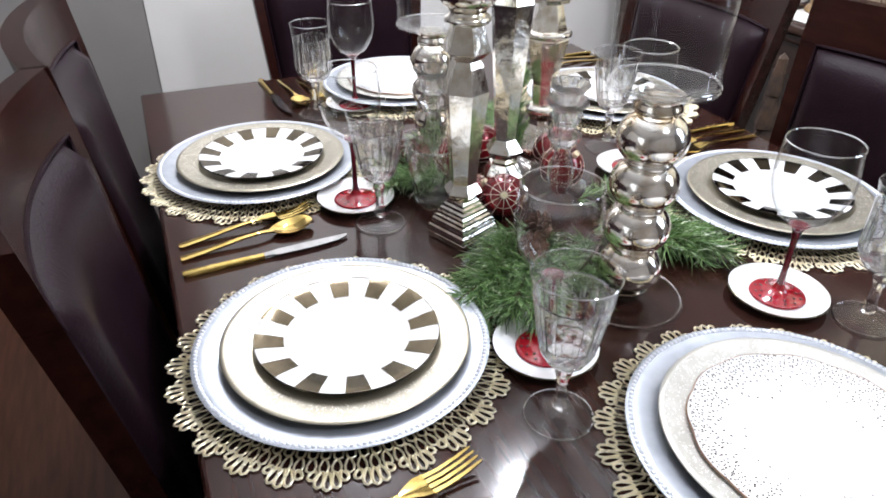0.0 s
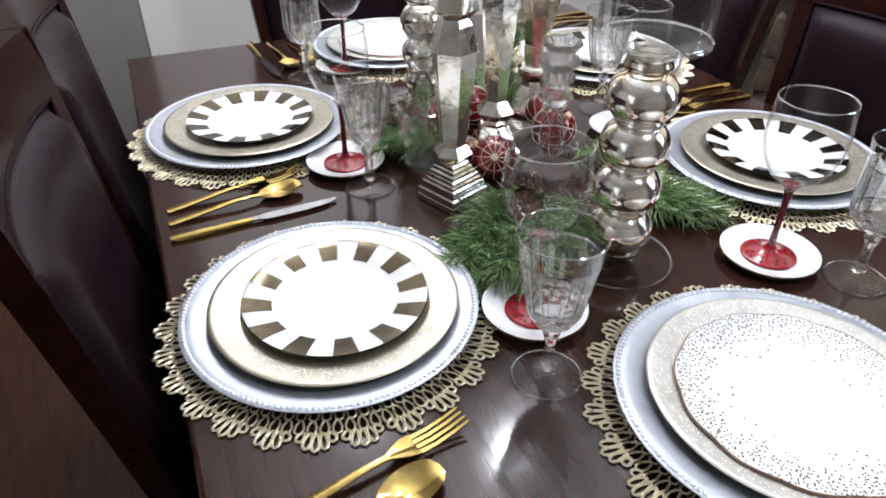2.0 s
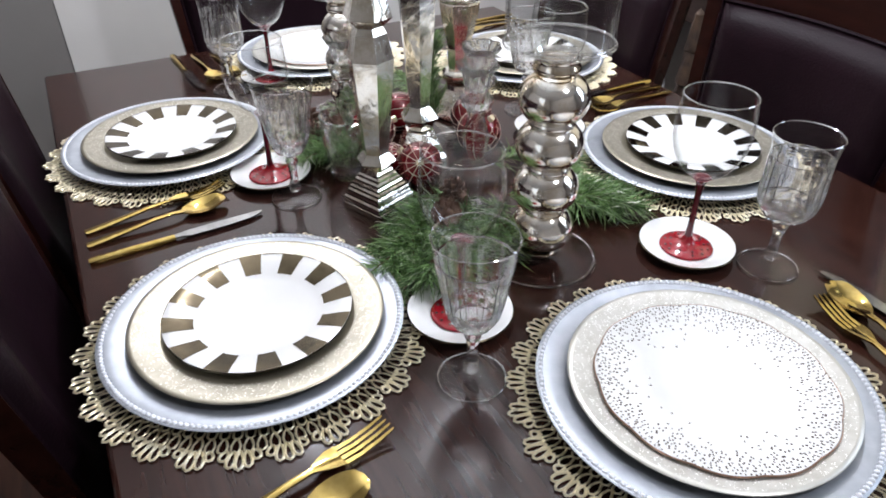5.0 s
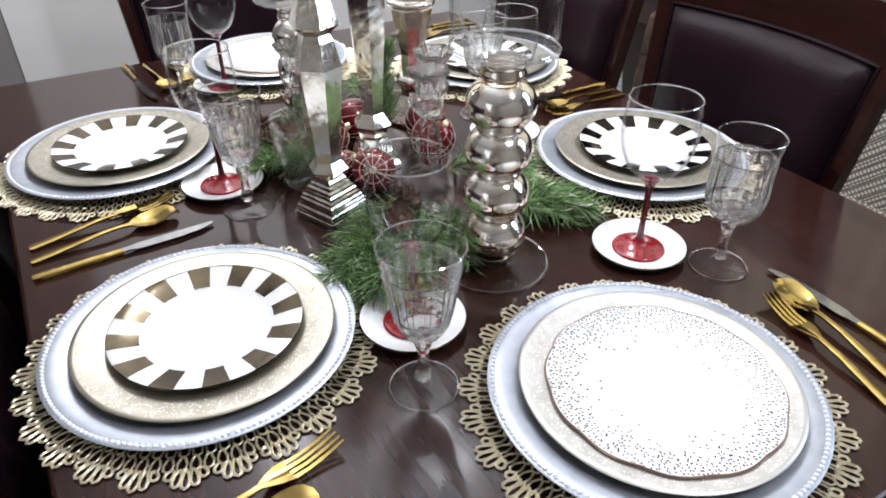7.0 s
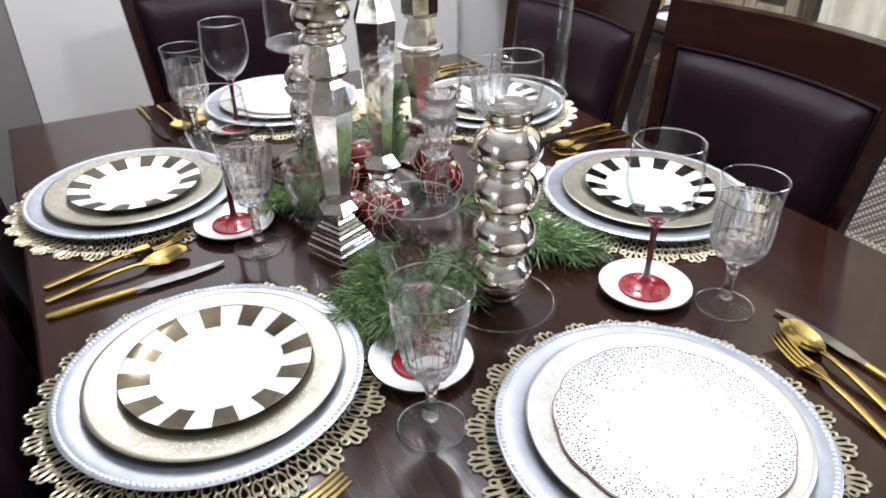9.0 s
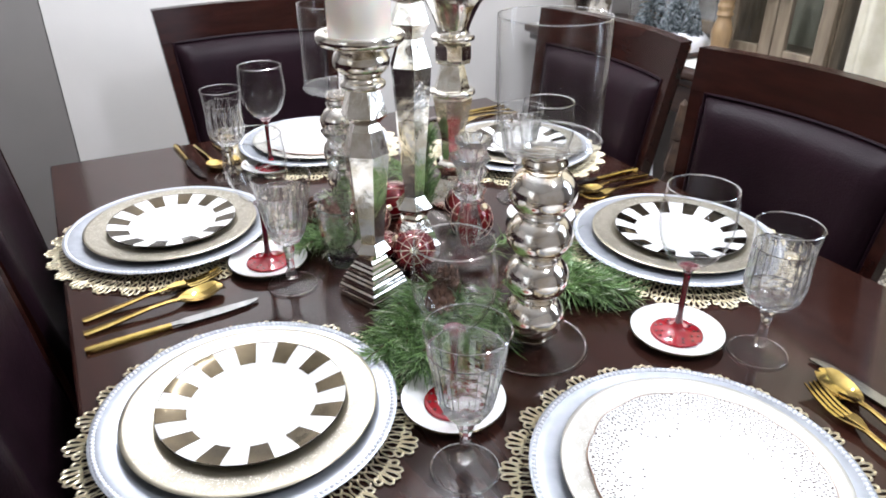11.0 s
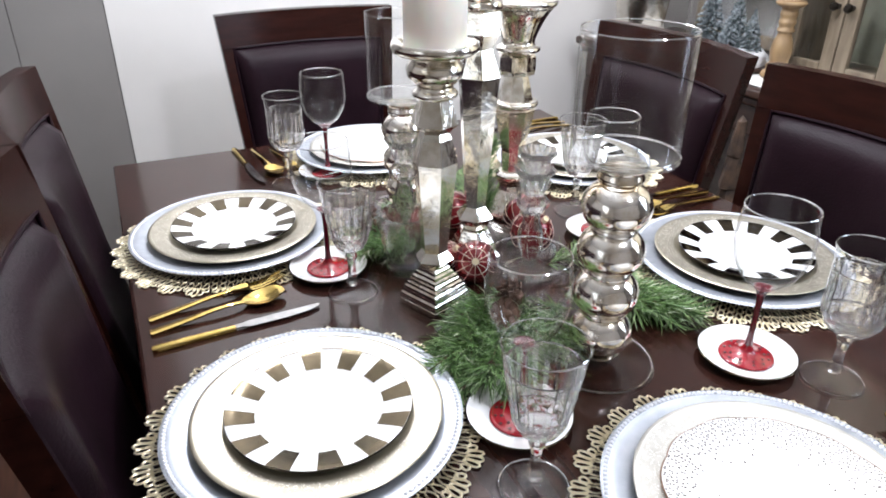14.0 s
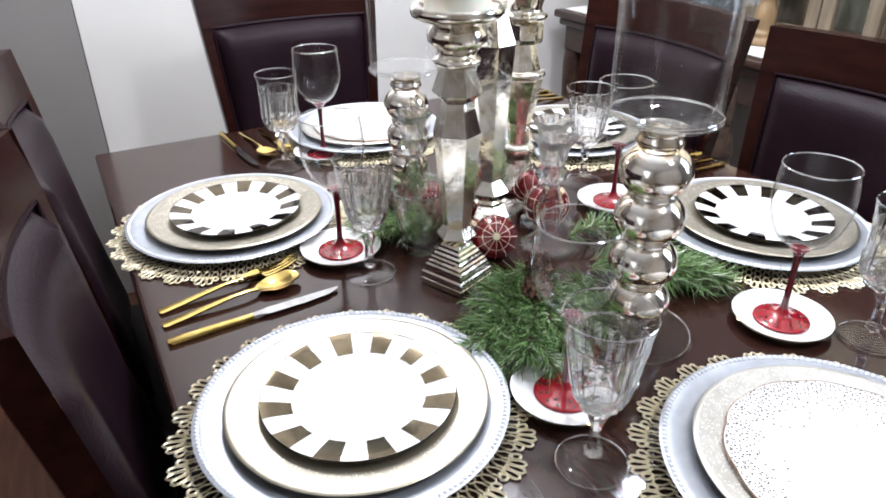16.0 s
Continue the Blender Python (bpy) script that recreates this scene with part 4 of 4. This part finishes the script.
def make_bauble(name, r, style):
    bl = thing("bauble", "shiny red Christmas bauble with pale glitter lines", "ornament", "red baubles")
    part("ball", lathe([(0 if k in (0, 24) else r * math.sin(math.pi * k / 24), r - r * math.cos(math.pi * k / 24)) for k in range(25)], 40), RED_BALL, bl)
    q = r * 1.004
    if style == "star":
        for k in range(6):
            a = math.pi * k / 6
            pts = [(q * math.cos(t) * math.cos(a), q * math.cos(t) * math.sin(a), q * math.sin(t)) for t in [2 * math.pi * j / 48 for j in range(48)]]
            part("line", tube([Vector(p) + Vector((0, 0, r)) for p in pts], 0.0004, 4, closed=True), BALL_LINE, bl)
        for c in (0.6,):
            part("line", tube([(q * c * math.cos(t), q * c * math.sin(t), r + q * math.sqrt(1 - c * c)) for t in [2 * math.pi * j / 40 for j in range(40)]], 0.0004, 4, closed=True), BALL_LINE, bl)
    else:
        for s in (1, -1):
            for k in range(8):
                pts = []
                for j in range(25):
                    t = -1.2 + 2.4 * j / 24
                    a = 2 * math.pi * k / 8 + s * t * 1.1
                    pts.append((q * math.cos(t) * math.cos(a), q * math.cos(t) * math.sin(a), r + q * math.sin(t)))
                part("line", tube(pts, 0.0004, 4), BALL_LINE, bl)
    part("cap", lathe([(0, 2 * r + 0.006), (0.005, 2 * r + 0.006), (0.0055, 2 * r - 0.001), (0, 2 * r - 0.001)], 12), LACE_GOLD, bl, "small gold cap")
    return bl


def seat_ball(ob, x, y, r, tilt, turn):
    """Rolls a ball over and rests it on the table."""
    ob.matrix_basis = Matrix.Translation((x, y, Z + r)) @ pose(0, 0, 0, tilt, 0, turn) @ Matrix.Translation((0, 0, -r))


star = make_bauble("bauble", 0.033, "star")
seat_ball(star, -0.057, -0.016, 0.033, 62, -28)
net = make_bauble("bauble", 0.036, "net")
seat_ball(net, 0.073, 0.033, 0.036, 40, 20)
mini = make_bauble("bauble", 0.022, "star")
seat_ball(mini, -0.078, 0.042, 0.022, 50, 30)
for kind, r, x, y, tilt, turn in ((star, 0.033, -0.004, 0.172, 80, 60), (star, 0.033, 0.095, 0.1, 75, 140), (net, 0.036, -0.075, 0.12, 70, 80)):
    seat_ball(copy_thing(kind, Matrix()), x, y, r, tilt, turn)


# ---- pine garland ----
def make_sprig(name, line, count, length, seed, spread=0.6):
    """A pine sprig: a main stem along line, side twigs off it, and many thin bent needles on all of them."""
    rng = random.Random(seed)
    sp = thing("pine_sprig", "green artificial pine sprig lying on the table", "greenery", "pine garland")
    main = [Vector(p) for p in smooth_line(line, 6)]
    twigs = [main]
    for k in range(7):
        i = rng.randrange(2, len(main) - 2)
        d = (main[i + 1] - main[i]).normalized()
        side = Vector((-d.y, d.x, 0)) * rng.choice((-1, 1))
        w = (d * rng.uniform(0.6, 1.1) + side * rng.uniform(0.4, 0.9) + Vector((0, 0, rng.uniform(-0.15, 0.35)))).normalized()
        n = rng.uniform(0.03, 0.055)
        twigs.append([main[i] + w * n * t / 5 - Vector((0, 0, 0.012 * (t / 5) ** 2)) for t in range(6)])
    bm = bmesh.new()
    for pts in twigs:
        for q in pts:
            q.z = max(q.z, Z + 0.003)
        tube(pts, [0.0018 - 0.0011 * i / len(pts) for i in range(len(pts))], 5, bm)
    part("stem", bm, TWIG, sp, "brown wire stems")
    verts, faces = [], []
    for _ in range(count):
        pts = twigs[0] if rng.random() < 0.42 else rng.choice(twigs[1:])
        f = rng.random() ** 0.8 * (len(pts) - 1.001)
        i = int(f)
        p = pts[i].lerp(pts[i + 1], f - i)
        d = (pts[i + 1] - pts[i]).normalized()
        side = Vector((rng.gauss(0, 1), rng.gauss(0, 1), rng.gauss(0.1, 0.7)))
        side = (side - side.dot(d) * d).normalized()
        w = (d * rng.uniform(0.55, 1.3) + side * spread * rng.uniform(0.6, 2.2)).normalized()
        n = length * rng.uniform(0.5, 1.2)
        bend = Vector((rng.gauss(0, 1), rng.gauss(0, 1), rng.gauss(-0.3, 0.7))) * n * 0.16
        mid = p + w * n * 0.55
        tip = p + w * n + bend
        mid.z, tip.z = max(mid.z, Z + 0.001 + rng.random() * 0.002), max(tip.z, Z + 0.0008 + rng.random() * 0.003)
        a = w.cross(Vector((rng.gauss(0, 1), rng.gauss(0, 1), rng.gauss(0, 1)))).normalized() * 0.0007
        b = w.cross(a).normalized() * 0.0006
        k = len(verts)
        verts += [p + a, p - a, mid + a, mid - a, mid + b * 1.2, tip]
        faces += [(k, k + 1, k + 3, k + 2), (k, k + 2, k + 4), (k + 1, k + 4, k + 3), (k + 2, k + 3, k + 5), (k + 2, k + 5, k + 4), (k + 3, k + 4, k + 5)]
    me = bpy.data.meshes.new("needles")
    me.from_pydata([tuple(v) for v in verts], [], faces)
    me.materials.append(NEEDLE)
    nd = new("needles", me)
    nd.parent = sp
    tagged(nd, "long green pine needles", kind="stuff")
    return sp


def smooth_line(points, steps):
    out = []
    pts = [Vector(p) for p in points]
    for i in range(len(pts) - 1):
        p0, p1, p2, p3 = pts[max(i - 1, 0)], pts[i], pts[i + 1], pts[min(i + 2, len(pts) - 1)]
        for k in range(steps):
            t = k / steps
            out.append(0.5 * (2 * p1 + (p2 - p0) * t + (2 * p0 - 5 * p1 + 4 * p2 - p3) * t * t + (3 * p1 - p0 - 3 * p2 + p3) * t ** 3))
    return out + [pts[-1]]


SPRIGS = [
    ([(-0.07, -0.13, Z + 0.02), (-0.15, -0.18, Z + 0.032), (-0.2, -0.225, Z + 0.024)], 800, 0.042),
    ([(-0.08, -0.16, Z + 0.02), (-0.13, -0.22, Z + 0.04), (-0.175, -0.27, Z + 0.026)], 800, 0.042),
    ([(-0.05, -0.12, Z + 0.02), (-0.12, -0.17, Z + 0.028), (-0.17, -0.24, Z + 0.02)], 1100, 0.045),
    ([(-0.04, -0.13, Z + 0.025), (-0.09, -0.2, Z + 0.04), (-0.135, -0.25, Z + 0.03)], 900, 0.045),
    ([(-0.04, -0.1, Z + 0.02), (-0.11, -0.13, Z + 0.03), (-0.15, -0.16, Z + 0.028)], 700, 0.04),
    ([(0.0, -0.15, Z + 0.02), (-0.03, -0.2, Z + 0.03), (-0.06, -0.24, Z + 0.02)], 600, 0.04),
    ([(0.02, -0.14, Z + 0.02), (0.1, -0.2, Z + 0.03), (0.165, -0.25, Z + 0.018)], 900, 0.05),
    ([(0.03, -0.13, Z + 0.025), (0.1, -0.16, Z + 0.035), (0.15, -0.21, Z + 0.025)], 800, 0.045),
    ([(0.05, -0.05, Z + 0.02), (0.12, -0.06, Z + 0.03), (0.17, -0.1, Z + 0.02)], 500, 0.045),
    ([(-0.1, 0.08, Z + 0.02), (-0.15, 0.1, Z + 0.028), (-0.195, 0.125, Z + 0.018)], 800, 0.04),
    ([(-0.1, 0.1, Z + 0.02), (-0.15, 0.14, Z + 0.03), (-0.19, 0.17, Z + 0.022)], 600, 0.04),
    ([(0.04, 0.12, Z + 0.03), (0.045, 0.14, Z + 0.09), (0.05, 0.15, Z + 0.16)], 700, 0.04),
    ([(0.05, 0.22, Z + 0.02), (0.08, 0.28, Z + 0.03), (0.1, 0.34, Z + 0.02)], 500, 0.045),
    ([(0.0, 0.15, Z + 0.02), (-0.05, 0.2, Z + 0.03), (-0.1, 0.24, Z + 0.02)], 500, 0.04),
]
for i, (line, count, length) in enumerate(SPRIGS):
    make_sprig("pine_sprig", line, int(count * 1.0), length * 0.8, 10 + i)


def make_cone():
    """A small pine cone of overlapping scales."""
    pc = thing("pine_cone", "small brown pine cone among the greenery", "pine cone", "pine cones")
    part("core", lathe([(0, 0), (0.008, 0.004), (0.009, 0.015), (0.004, 0.028), (0, 0.03)], 10), CONE, pc)
    for k in range(46):
        t = k / 46
        a, z = k * 2.39996, 0.003 + 0.026 * t
        r = 0.015 * math.sin(math.pi * (0.18 + 0.75 * (1 - t))) + 0.003
        bm = bmesh.new()
        c, s = math.cos(a), math.sin(a)
        q = [(0.004, -0.0015, 0), (r * 0.8, -0.0035, 0.002), (r, 0, 0.0045), (r * 0.8, 0.0035, 0.002), (0.004, 0.0015, 0)]
        top = [bm.verts.new((x * c - y * s, x * s + y * c, z + h)) for x, y, h in q]
        low = [bm.verts.new((x * c - y * s, x * s + y * c, z + h - 0.0012)) for x, y, h in q]
        bm.faces.new(top)
        bm.faces.new(low[::-1])
        for j in range(5):
            bm.faces.new((top[j], low[j], low[(j + 1) % 5], top[(j + 1) % 5]))
        part("scale", bm, CONE, pc, smooth=False)
    return pc


cone = make_cone()
cone.matrix_basis = pose(-0.113, -0.172, Z + 0.045, 60, 20, 0) @ Matrix.Diagonal((1.25, 1.25, 1.25, 1))
for x, y, z, rx, rz in ((-0.15, 0.15, 0.034, 50, 40), (-0.185, 0.165, 0.024, 80, 90), (-0.168, 0.185, 0.03, 60, 150), (-0.06, -0.16, 0.04, 70, 200)):
    copy_thing(cone, pose(x, y, Z + z, rx, 0, rz))

# ---- console and what stands round it ----
CX0, CX1, CY0, CY1, CZ = 1.12, 1.61, 0.3, 1.42, 0.8
con = thing("console_table", "dark wooden console table against the wall", "console")
part("top", rounded(box((CX0 + CX1) / 2, (CY0 + CY1) / 2, CZ - 0.014, CX1 - CX0, CY1 - CY0, 0.028), 0.008, 3), CONSOLE_WOOD, con)
part("moulding", rounded(box((CX0 + CX1) / 2, (CY0 + CY1) / 2, CZ - 0.042, CX1 - CX0 - 0.03, CY1 - CY0 - 0.03, 0.027), 0.009, 3), CONSOLE_WOOD, con)
part("apron", box((CX0 + CX1) / 2, (CY0 + CY1) / 2, CZ - 0.1, CX1 - CX0 - 0.07, CY1 - CY0 - 0.07, 0.088, 0.004), CONSOLE_WOOD, con, smooth=False)
for x in (CX0 + 0.06, CX1 - 0.06):
    for y in (CY0 + 0.06, CY1 - 0.06):
        part("leg", lathe(smooth_profile([(0.02, 0.002), (0.028, 0.03), (0.02, 0.08), (0.03, 0.4), (0.036, 0.6), (0.03, 0.655)], 3), 16, at=(x, y, 0)), CONSOLE_WOOD, con)
tagged(part("table_runner", rounded(box(1.33, 0.86, CZ + 0.0025, 0.36, 1.06, 0.003), 0.001), RUNNER, smooth=False), "pale cloth runner lying on the console", "runner")


def cone_tree(bm, x, y, z, h, r, seed, layers=26):
    """A small bottle-brush tree of many upswept bristles."""
    rng = random.Random(seed)
    for k in range(layers):
        t = k / layers
        rr = r * (1 - t) ** 0.85 + 0.002
        for j in range(max(5, int(26 * (1 - t)) + 5)):
            a = rng.uniform(0, 2 * math.pi)
            q = rr * rng.uniform(0.75, 1.1)
            zz = z + h * t + rng.uniform(-0.004, 0.004)
            p0 = Vector((x, y, zz + 0.004))
            p1 = Vector((x + q * math.cos(a), y + q * math.sin(a), zz - 0.004))
            s = Vector((-math.sin(a), math.cos(a), 0)) * 0.0035
            vs = [bm.verts.new(v) for v in (p0 + s * 0.5, p0 - s * 0.5, p1 - s, p1 + s, p1 + Vector((0, 0, 0.004)))]
            bm.faces.new((vs[0], vs[1], vs[2], vs[3]))
            bm.faces.new((vs[0], vs[4], vs[3]))
            bm.faces.new((vs[1], vs[2], vs[4]))
    return bm


# glass jar with a snowy wood in it
jar = thing("snow_scene_cloche", "glass cloche with frosted trees on white snow", "decoration", at=pose(1.25, 0.8, CZ + 0.0045))
part("base", lathe([(0, 0), (0.13, 0), (0.134, 0.004), (0.134, 0.012), (0.128, 0.016), (0, 0.016)], 48), CONSOLE_WOOD, jar, "dark round base")
part("snow", lathe([(0, 0.0162), (0.124, 0.0162), (0.125, 0.04), (0.11, 0.056), (0.06, 0.066), (0, 0.07)], 40, mod=lambda r, z, a: r * (1 + 0.02 * math.sin(5 * a + 40 * z) * (z < 0.06) * (z > 0.045))), SNOW, jar, "white snow mound")
for x, y, h, r, s in ((-0.03, 0.055, 0.2, 0.06, 1), (-0.02, -0.025, 0.14, 0.04, 2), (0.02, -0.07, 0.13, 0.036, 3), (0.05, 0.02, 0.16, 0.045, 4), (-0.075, -0.05, 0.08, 0.028, 5)):
    part("tree", cone_tree(bmesh.new(), x, y, 0.05, h, r, s), FROST, jar, "frosted bottle-brush tree", smooth=False)
part("dome", lathe(smooth_profile([(0.13, 0.0165), (0.131, 0.15), (0.13, 0.28), (0.115, 0.34), (0.07, 0.38)], 4) + [(0, 0.392)], 48), CLEAR, jar, "clear glass dome")

ped = thing("wooden_pedestal", "turned honey-coloured wooden candle pedestal", "candlestick", at=pose(1.28, 0.62, CZ + 0.0045))
part("column", lathe(smooth_profile([(0, 0), (0.0408, 0), (0.0422, 0.014), (0.0326, 0.022), (0.034, 0.034), (0.0258, 0.045), (0.0299, 0.07), (0.0286, 0.095), (0.019, 0.125), (0.0245, 0.134), (0.0204, 0.145), (0.0245, 0.158), (0.0211, 0.168), (0.0245, 0.18), (0.0218, 0.195), (0.0394, 0.205), (0.0408, 0.214), (0.0272, 0.22)], 3), 40), PINE_WOOD, ped)
part("carved_knob", lathe(smooth_profile([(0.0288, 0.22), (0.036, 0.24), (0.0346, 0.27), (0.0245, 0.3), (0.0324, 0.32)], 3) + [(0, 0.325)], 40, mod=lambda r, z, a: r * (1 + 0.07 * math.sin(10 * a) * math.sin(150 * z))), LACE_GOLD, ped, "carved gilded knob")

vase = thing("hammered_vase", "ribbed hammered silver vase on the console", "vase", at=pose(1.27, 1.24, CZ + 0.0045))
part("body", lathe([(0, 0), (0.06, 0)] + [(0.065 + 0.03 * math.sin(math.pi * k / 40) ** 0.8 + 0.003 * (k % 2), 0.004 + 0.36 * k / 40) for k in range(41)] + [(0.05, 0.37), (0, 0.368)], 40), HAMMERED, vase)

bowl = thing("wooden_ornament", "small pale turned wooden ball ornament", "ornament", at=pose(1.19, 0.69, CZ + 0.0045))
part("ball", lathe([(0 if k in (0, 14) else 0.034 * math.sin(math.pi * k / 14), 0.034 - 0.034 * math.cos(math.pi * k / 14)) for k in range(15)], 24), PINE_WOOD, bowl)

# rustic glazed cabinet standing on the console
cab = thing("display_cabinet", "rustic taupe wooden cabinet with glazed doors", "cabinet", at=pose(1.38, 0.325, CZ + 0.0045))
W_, D_, H_ = 0.36, 0.21, 0.7
part("back", box(D_ - 0.008, W_ / 2, H_ / 2, 0.012, W_ - 0.03, H_ - 0.03), DIM_GREEN_INSIDE, cab, smooth=False)
for y in (0.011, W_ - 0.011):
    part("side", box(D_ / 2, y, H_ / 2, D_, 0.022, H_, 0.002), HUTCH_WOOD, cab, smooth=False)
for z in (0.012, H_ - 0.012, 0.36):
    part("shelf", box(D_ / 2 + 0.002, W_ / 2, z, D_ - 0.008, W_ - 0.046, 0.022, 0.002), HUTCH_WOOD, cab, smooth=False)
for s in (0, 1):
    y0 = 0.004 + s * (W_ / 2 - 0.002)
    w = W_ / 2 - 0.006
    door = part("door", box(-0.012, y0 + 0.02, H_ / 2, 0.02, 0.04, H_ - 0.01, 0.003), HUTCH_WOOD, cab, smooth=False)
    part("stile", box(-0.012, y0 + w - 0.02, H_ / 2, 0.02, 0.04, H_ - 0.01, 0.003), HUTCH_WOOD, door, smooth=False)
    for z in (0.028, H_ - 0.028):
        part("rail", box(-0.012, y0 + w / 2, z, 0.019, w - 0.084, 0.045, 0.003), HUTCH_WOOD, door, smooth=False)
    part("pane", box(-0.011, y0 + w / 2, H_ / 2, 0.003, w - 0.082, H_ - 0.1), CLEAR, door, smooth=False)
    ky = y0 + (w - 0.02 if s == 0 else 0.02)
    part("knob", lathe([(0, 0.034), (0.009, 0.032), (0.013, 0.024), (0.009, 0.014), (0.006, 0.0), (0, 0.0)], 14), IRON, door, "dark iron knob").matrix_basis = pose(-0.0215, ky, 0.21, 0, -90, 0)

# framed mirror leaning behind the cloche
mir = thing("framed_mirror", "rustic taupe wooden frame with a dull mirror", "mirror", at=pose(1.57, 0.0, CZ + 0.0045))
M0, M1, MH = 0.69, 1.265, 0.62
for y in (M0 + 0.022, M1 - 0.022):
    part("stile", box(0, y, MH / 2, 0.024, 0.044, MH, 0.004), HUTCH_WOOD, mir, smooth=False)
for z in (0.022, MH - 0.022):
    part("rail", box(0, (M0 + M1) / 2, z, 0.023, M1 - M0 - 0.09, 0.044, 0.004), HUTCH_WOOD, mir, smooth=False)
part("mirror_glass", box(0.004, (M0 + M1) / 2, MH / 2, 0.006, M1 - M0 - 0.086, MH - 0.086), DULL_MIRROR, mir, "dull silvered glass", smooth=False)

# curtain beside the console
bm = bmesh.new()
grid = []
for j in range(14):
    z = 0.03 + 2.2 * j / 13
    grid.append([(1.385 + 0.02 * math.sin(46 * y + 0.4 * math.sin(3 * z)) + 0.007 * math.sin(101 * y), y, z) for y in [-0.42 + 0.71 * i / 150 for i in range(151)]])
cur = thing("curtain", "cream cloth curtain hanging in soft folds", "curtain")
part("cloth", sheet(grid, (0.003, 0, 0), bm), CURTAIN, cur)
part("rod", tube([(1.39, -1.5, 2.25), (1.39, 0.35, 2.25)], 0.011, 10), IRON, cur, "dark metal rod")

# carved wooden tree and glitter cone on the floor
ct = thing("wooden_tree", "carved brown wooden tree standing on the floor", "decoration", at=pose(0.98, 0.445, 0.001))
prof = [(0, 0.0), (0.1, 0.0), (0.1, 0.02), (0.03, 0.025), (0.03, 0.12)]
for k in range(7):
    z, r = 0.12 + 0.09 * k, 0.078 - 0.0095 * k
    prof += [(r, z), (r * 0.98, z + 0.012), (r * 0.6, z + 0.085)]
part("body", lathe(prof + [(0.012, 0.755), (0, 0.77)], 10, mod=lambda r, z, a: r * (1 + 0.12 * math.sin(3 * a + 30 * z))), BARK, ct, smooth=False)
gc = thing("glitter_cone", "silver glitter cone tree standing on the floor", "decoration", at=pose(1.0, 0.565, 0.001))
part("cone", lathe([(0, 0), (0.085, 0), (0.087, 0.006), (0.004, 0.63), (0, 0.634)], 32), SILVER_GLITTER, gc)


def lattice_cloth():
    """Cream cloth with a dark six-fold lattice print."""
    m = material("cream_lattice_cloth", (0.55, 0.5, 0.4), 0.85)
    n, l = m.node_tree.nodes, m.node_tree.links
    tc, vo, ramp = n.new("ShaderNodeTexCoord"), n.new("ShaderNodeTexVoronoi"), n.new("ShaderNodeValToRGB")
    vo.feature = "DISTANCE_TO_EDGE"
    vo.inputs["Scale"].default_value, vo.inputs["Randomness"].default_value = 105, 0.0
    mp = n.new("ShaderNodeMapping")
    mp.inputs["Rotation"].default_value = (radians(45), radians(35.26), 0)
    l.new(tc.outputs["Object"], mp.inputs["Vector"])
    l.new(mp.outputs[0], vo.inputs["Vector"])
    l.new(vo.outputs["Distance"], ramp.inputs[0])
    ramp.color_ramp.elements[0].position, ramp.color_ramp.elements[1].position = 0.13, 0.17
    ramp.color_ramp.elements[0].color, ramp.color_ramp.elements[1].color = (0.12, 0.105, 0.09, 1), (0.55, 0.51, 0.42, 1)
    l.new(ramp.outputs[0], n["Principled BSDF"].inputs["Base Color"])
    return m


LATTICE = lattice_cloth()
ac = thing("accent_chair", "upholstered accent chair in cream lattice print", "chair", at=pose(1.2, -0.27, 0))
part("back", rounded(box(0.0, 0, 0.44, 0.1, 0.62, 0.5), 0.035, 4), LATTICE, ac)
part("seat", rounded(box(-0.17, 0, 0.36, 0.3, 0.6, 0.16), 0.035, 4), LATTICE, ac)
for x in (-0.28, 0.02):
    for y in (-0.25, 0.25):
        part("leg", lathe([(0.014, 0.001), (0.02, 0.29), (0, 0.291)], 10, at=(x, y, 0)), CONSOLE_WOOD, ac)
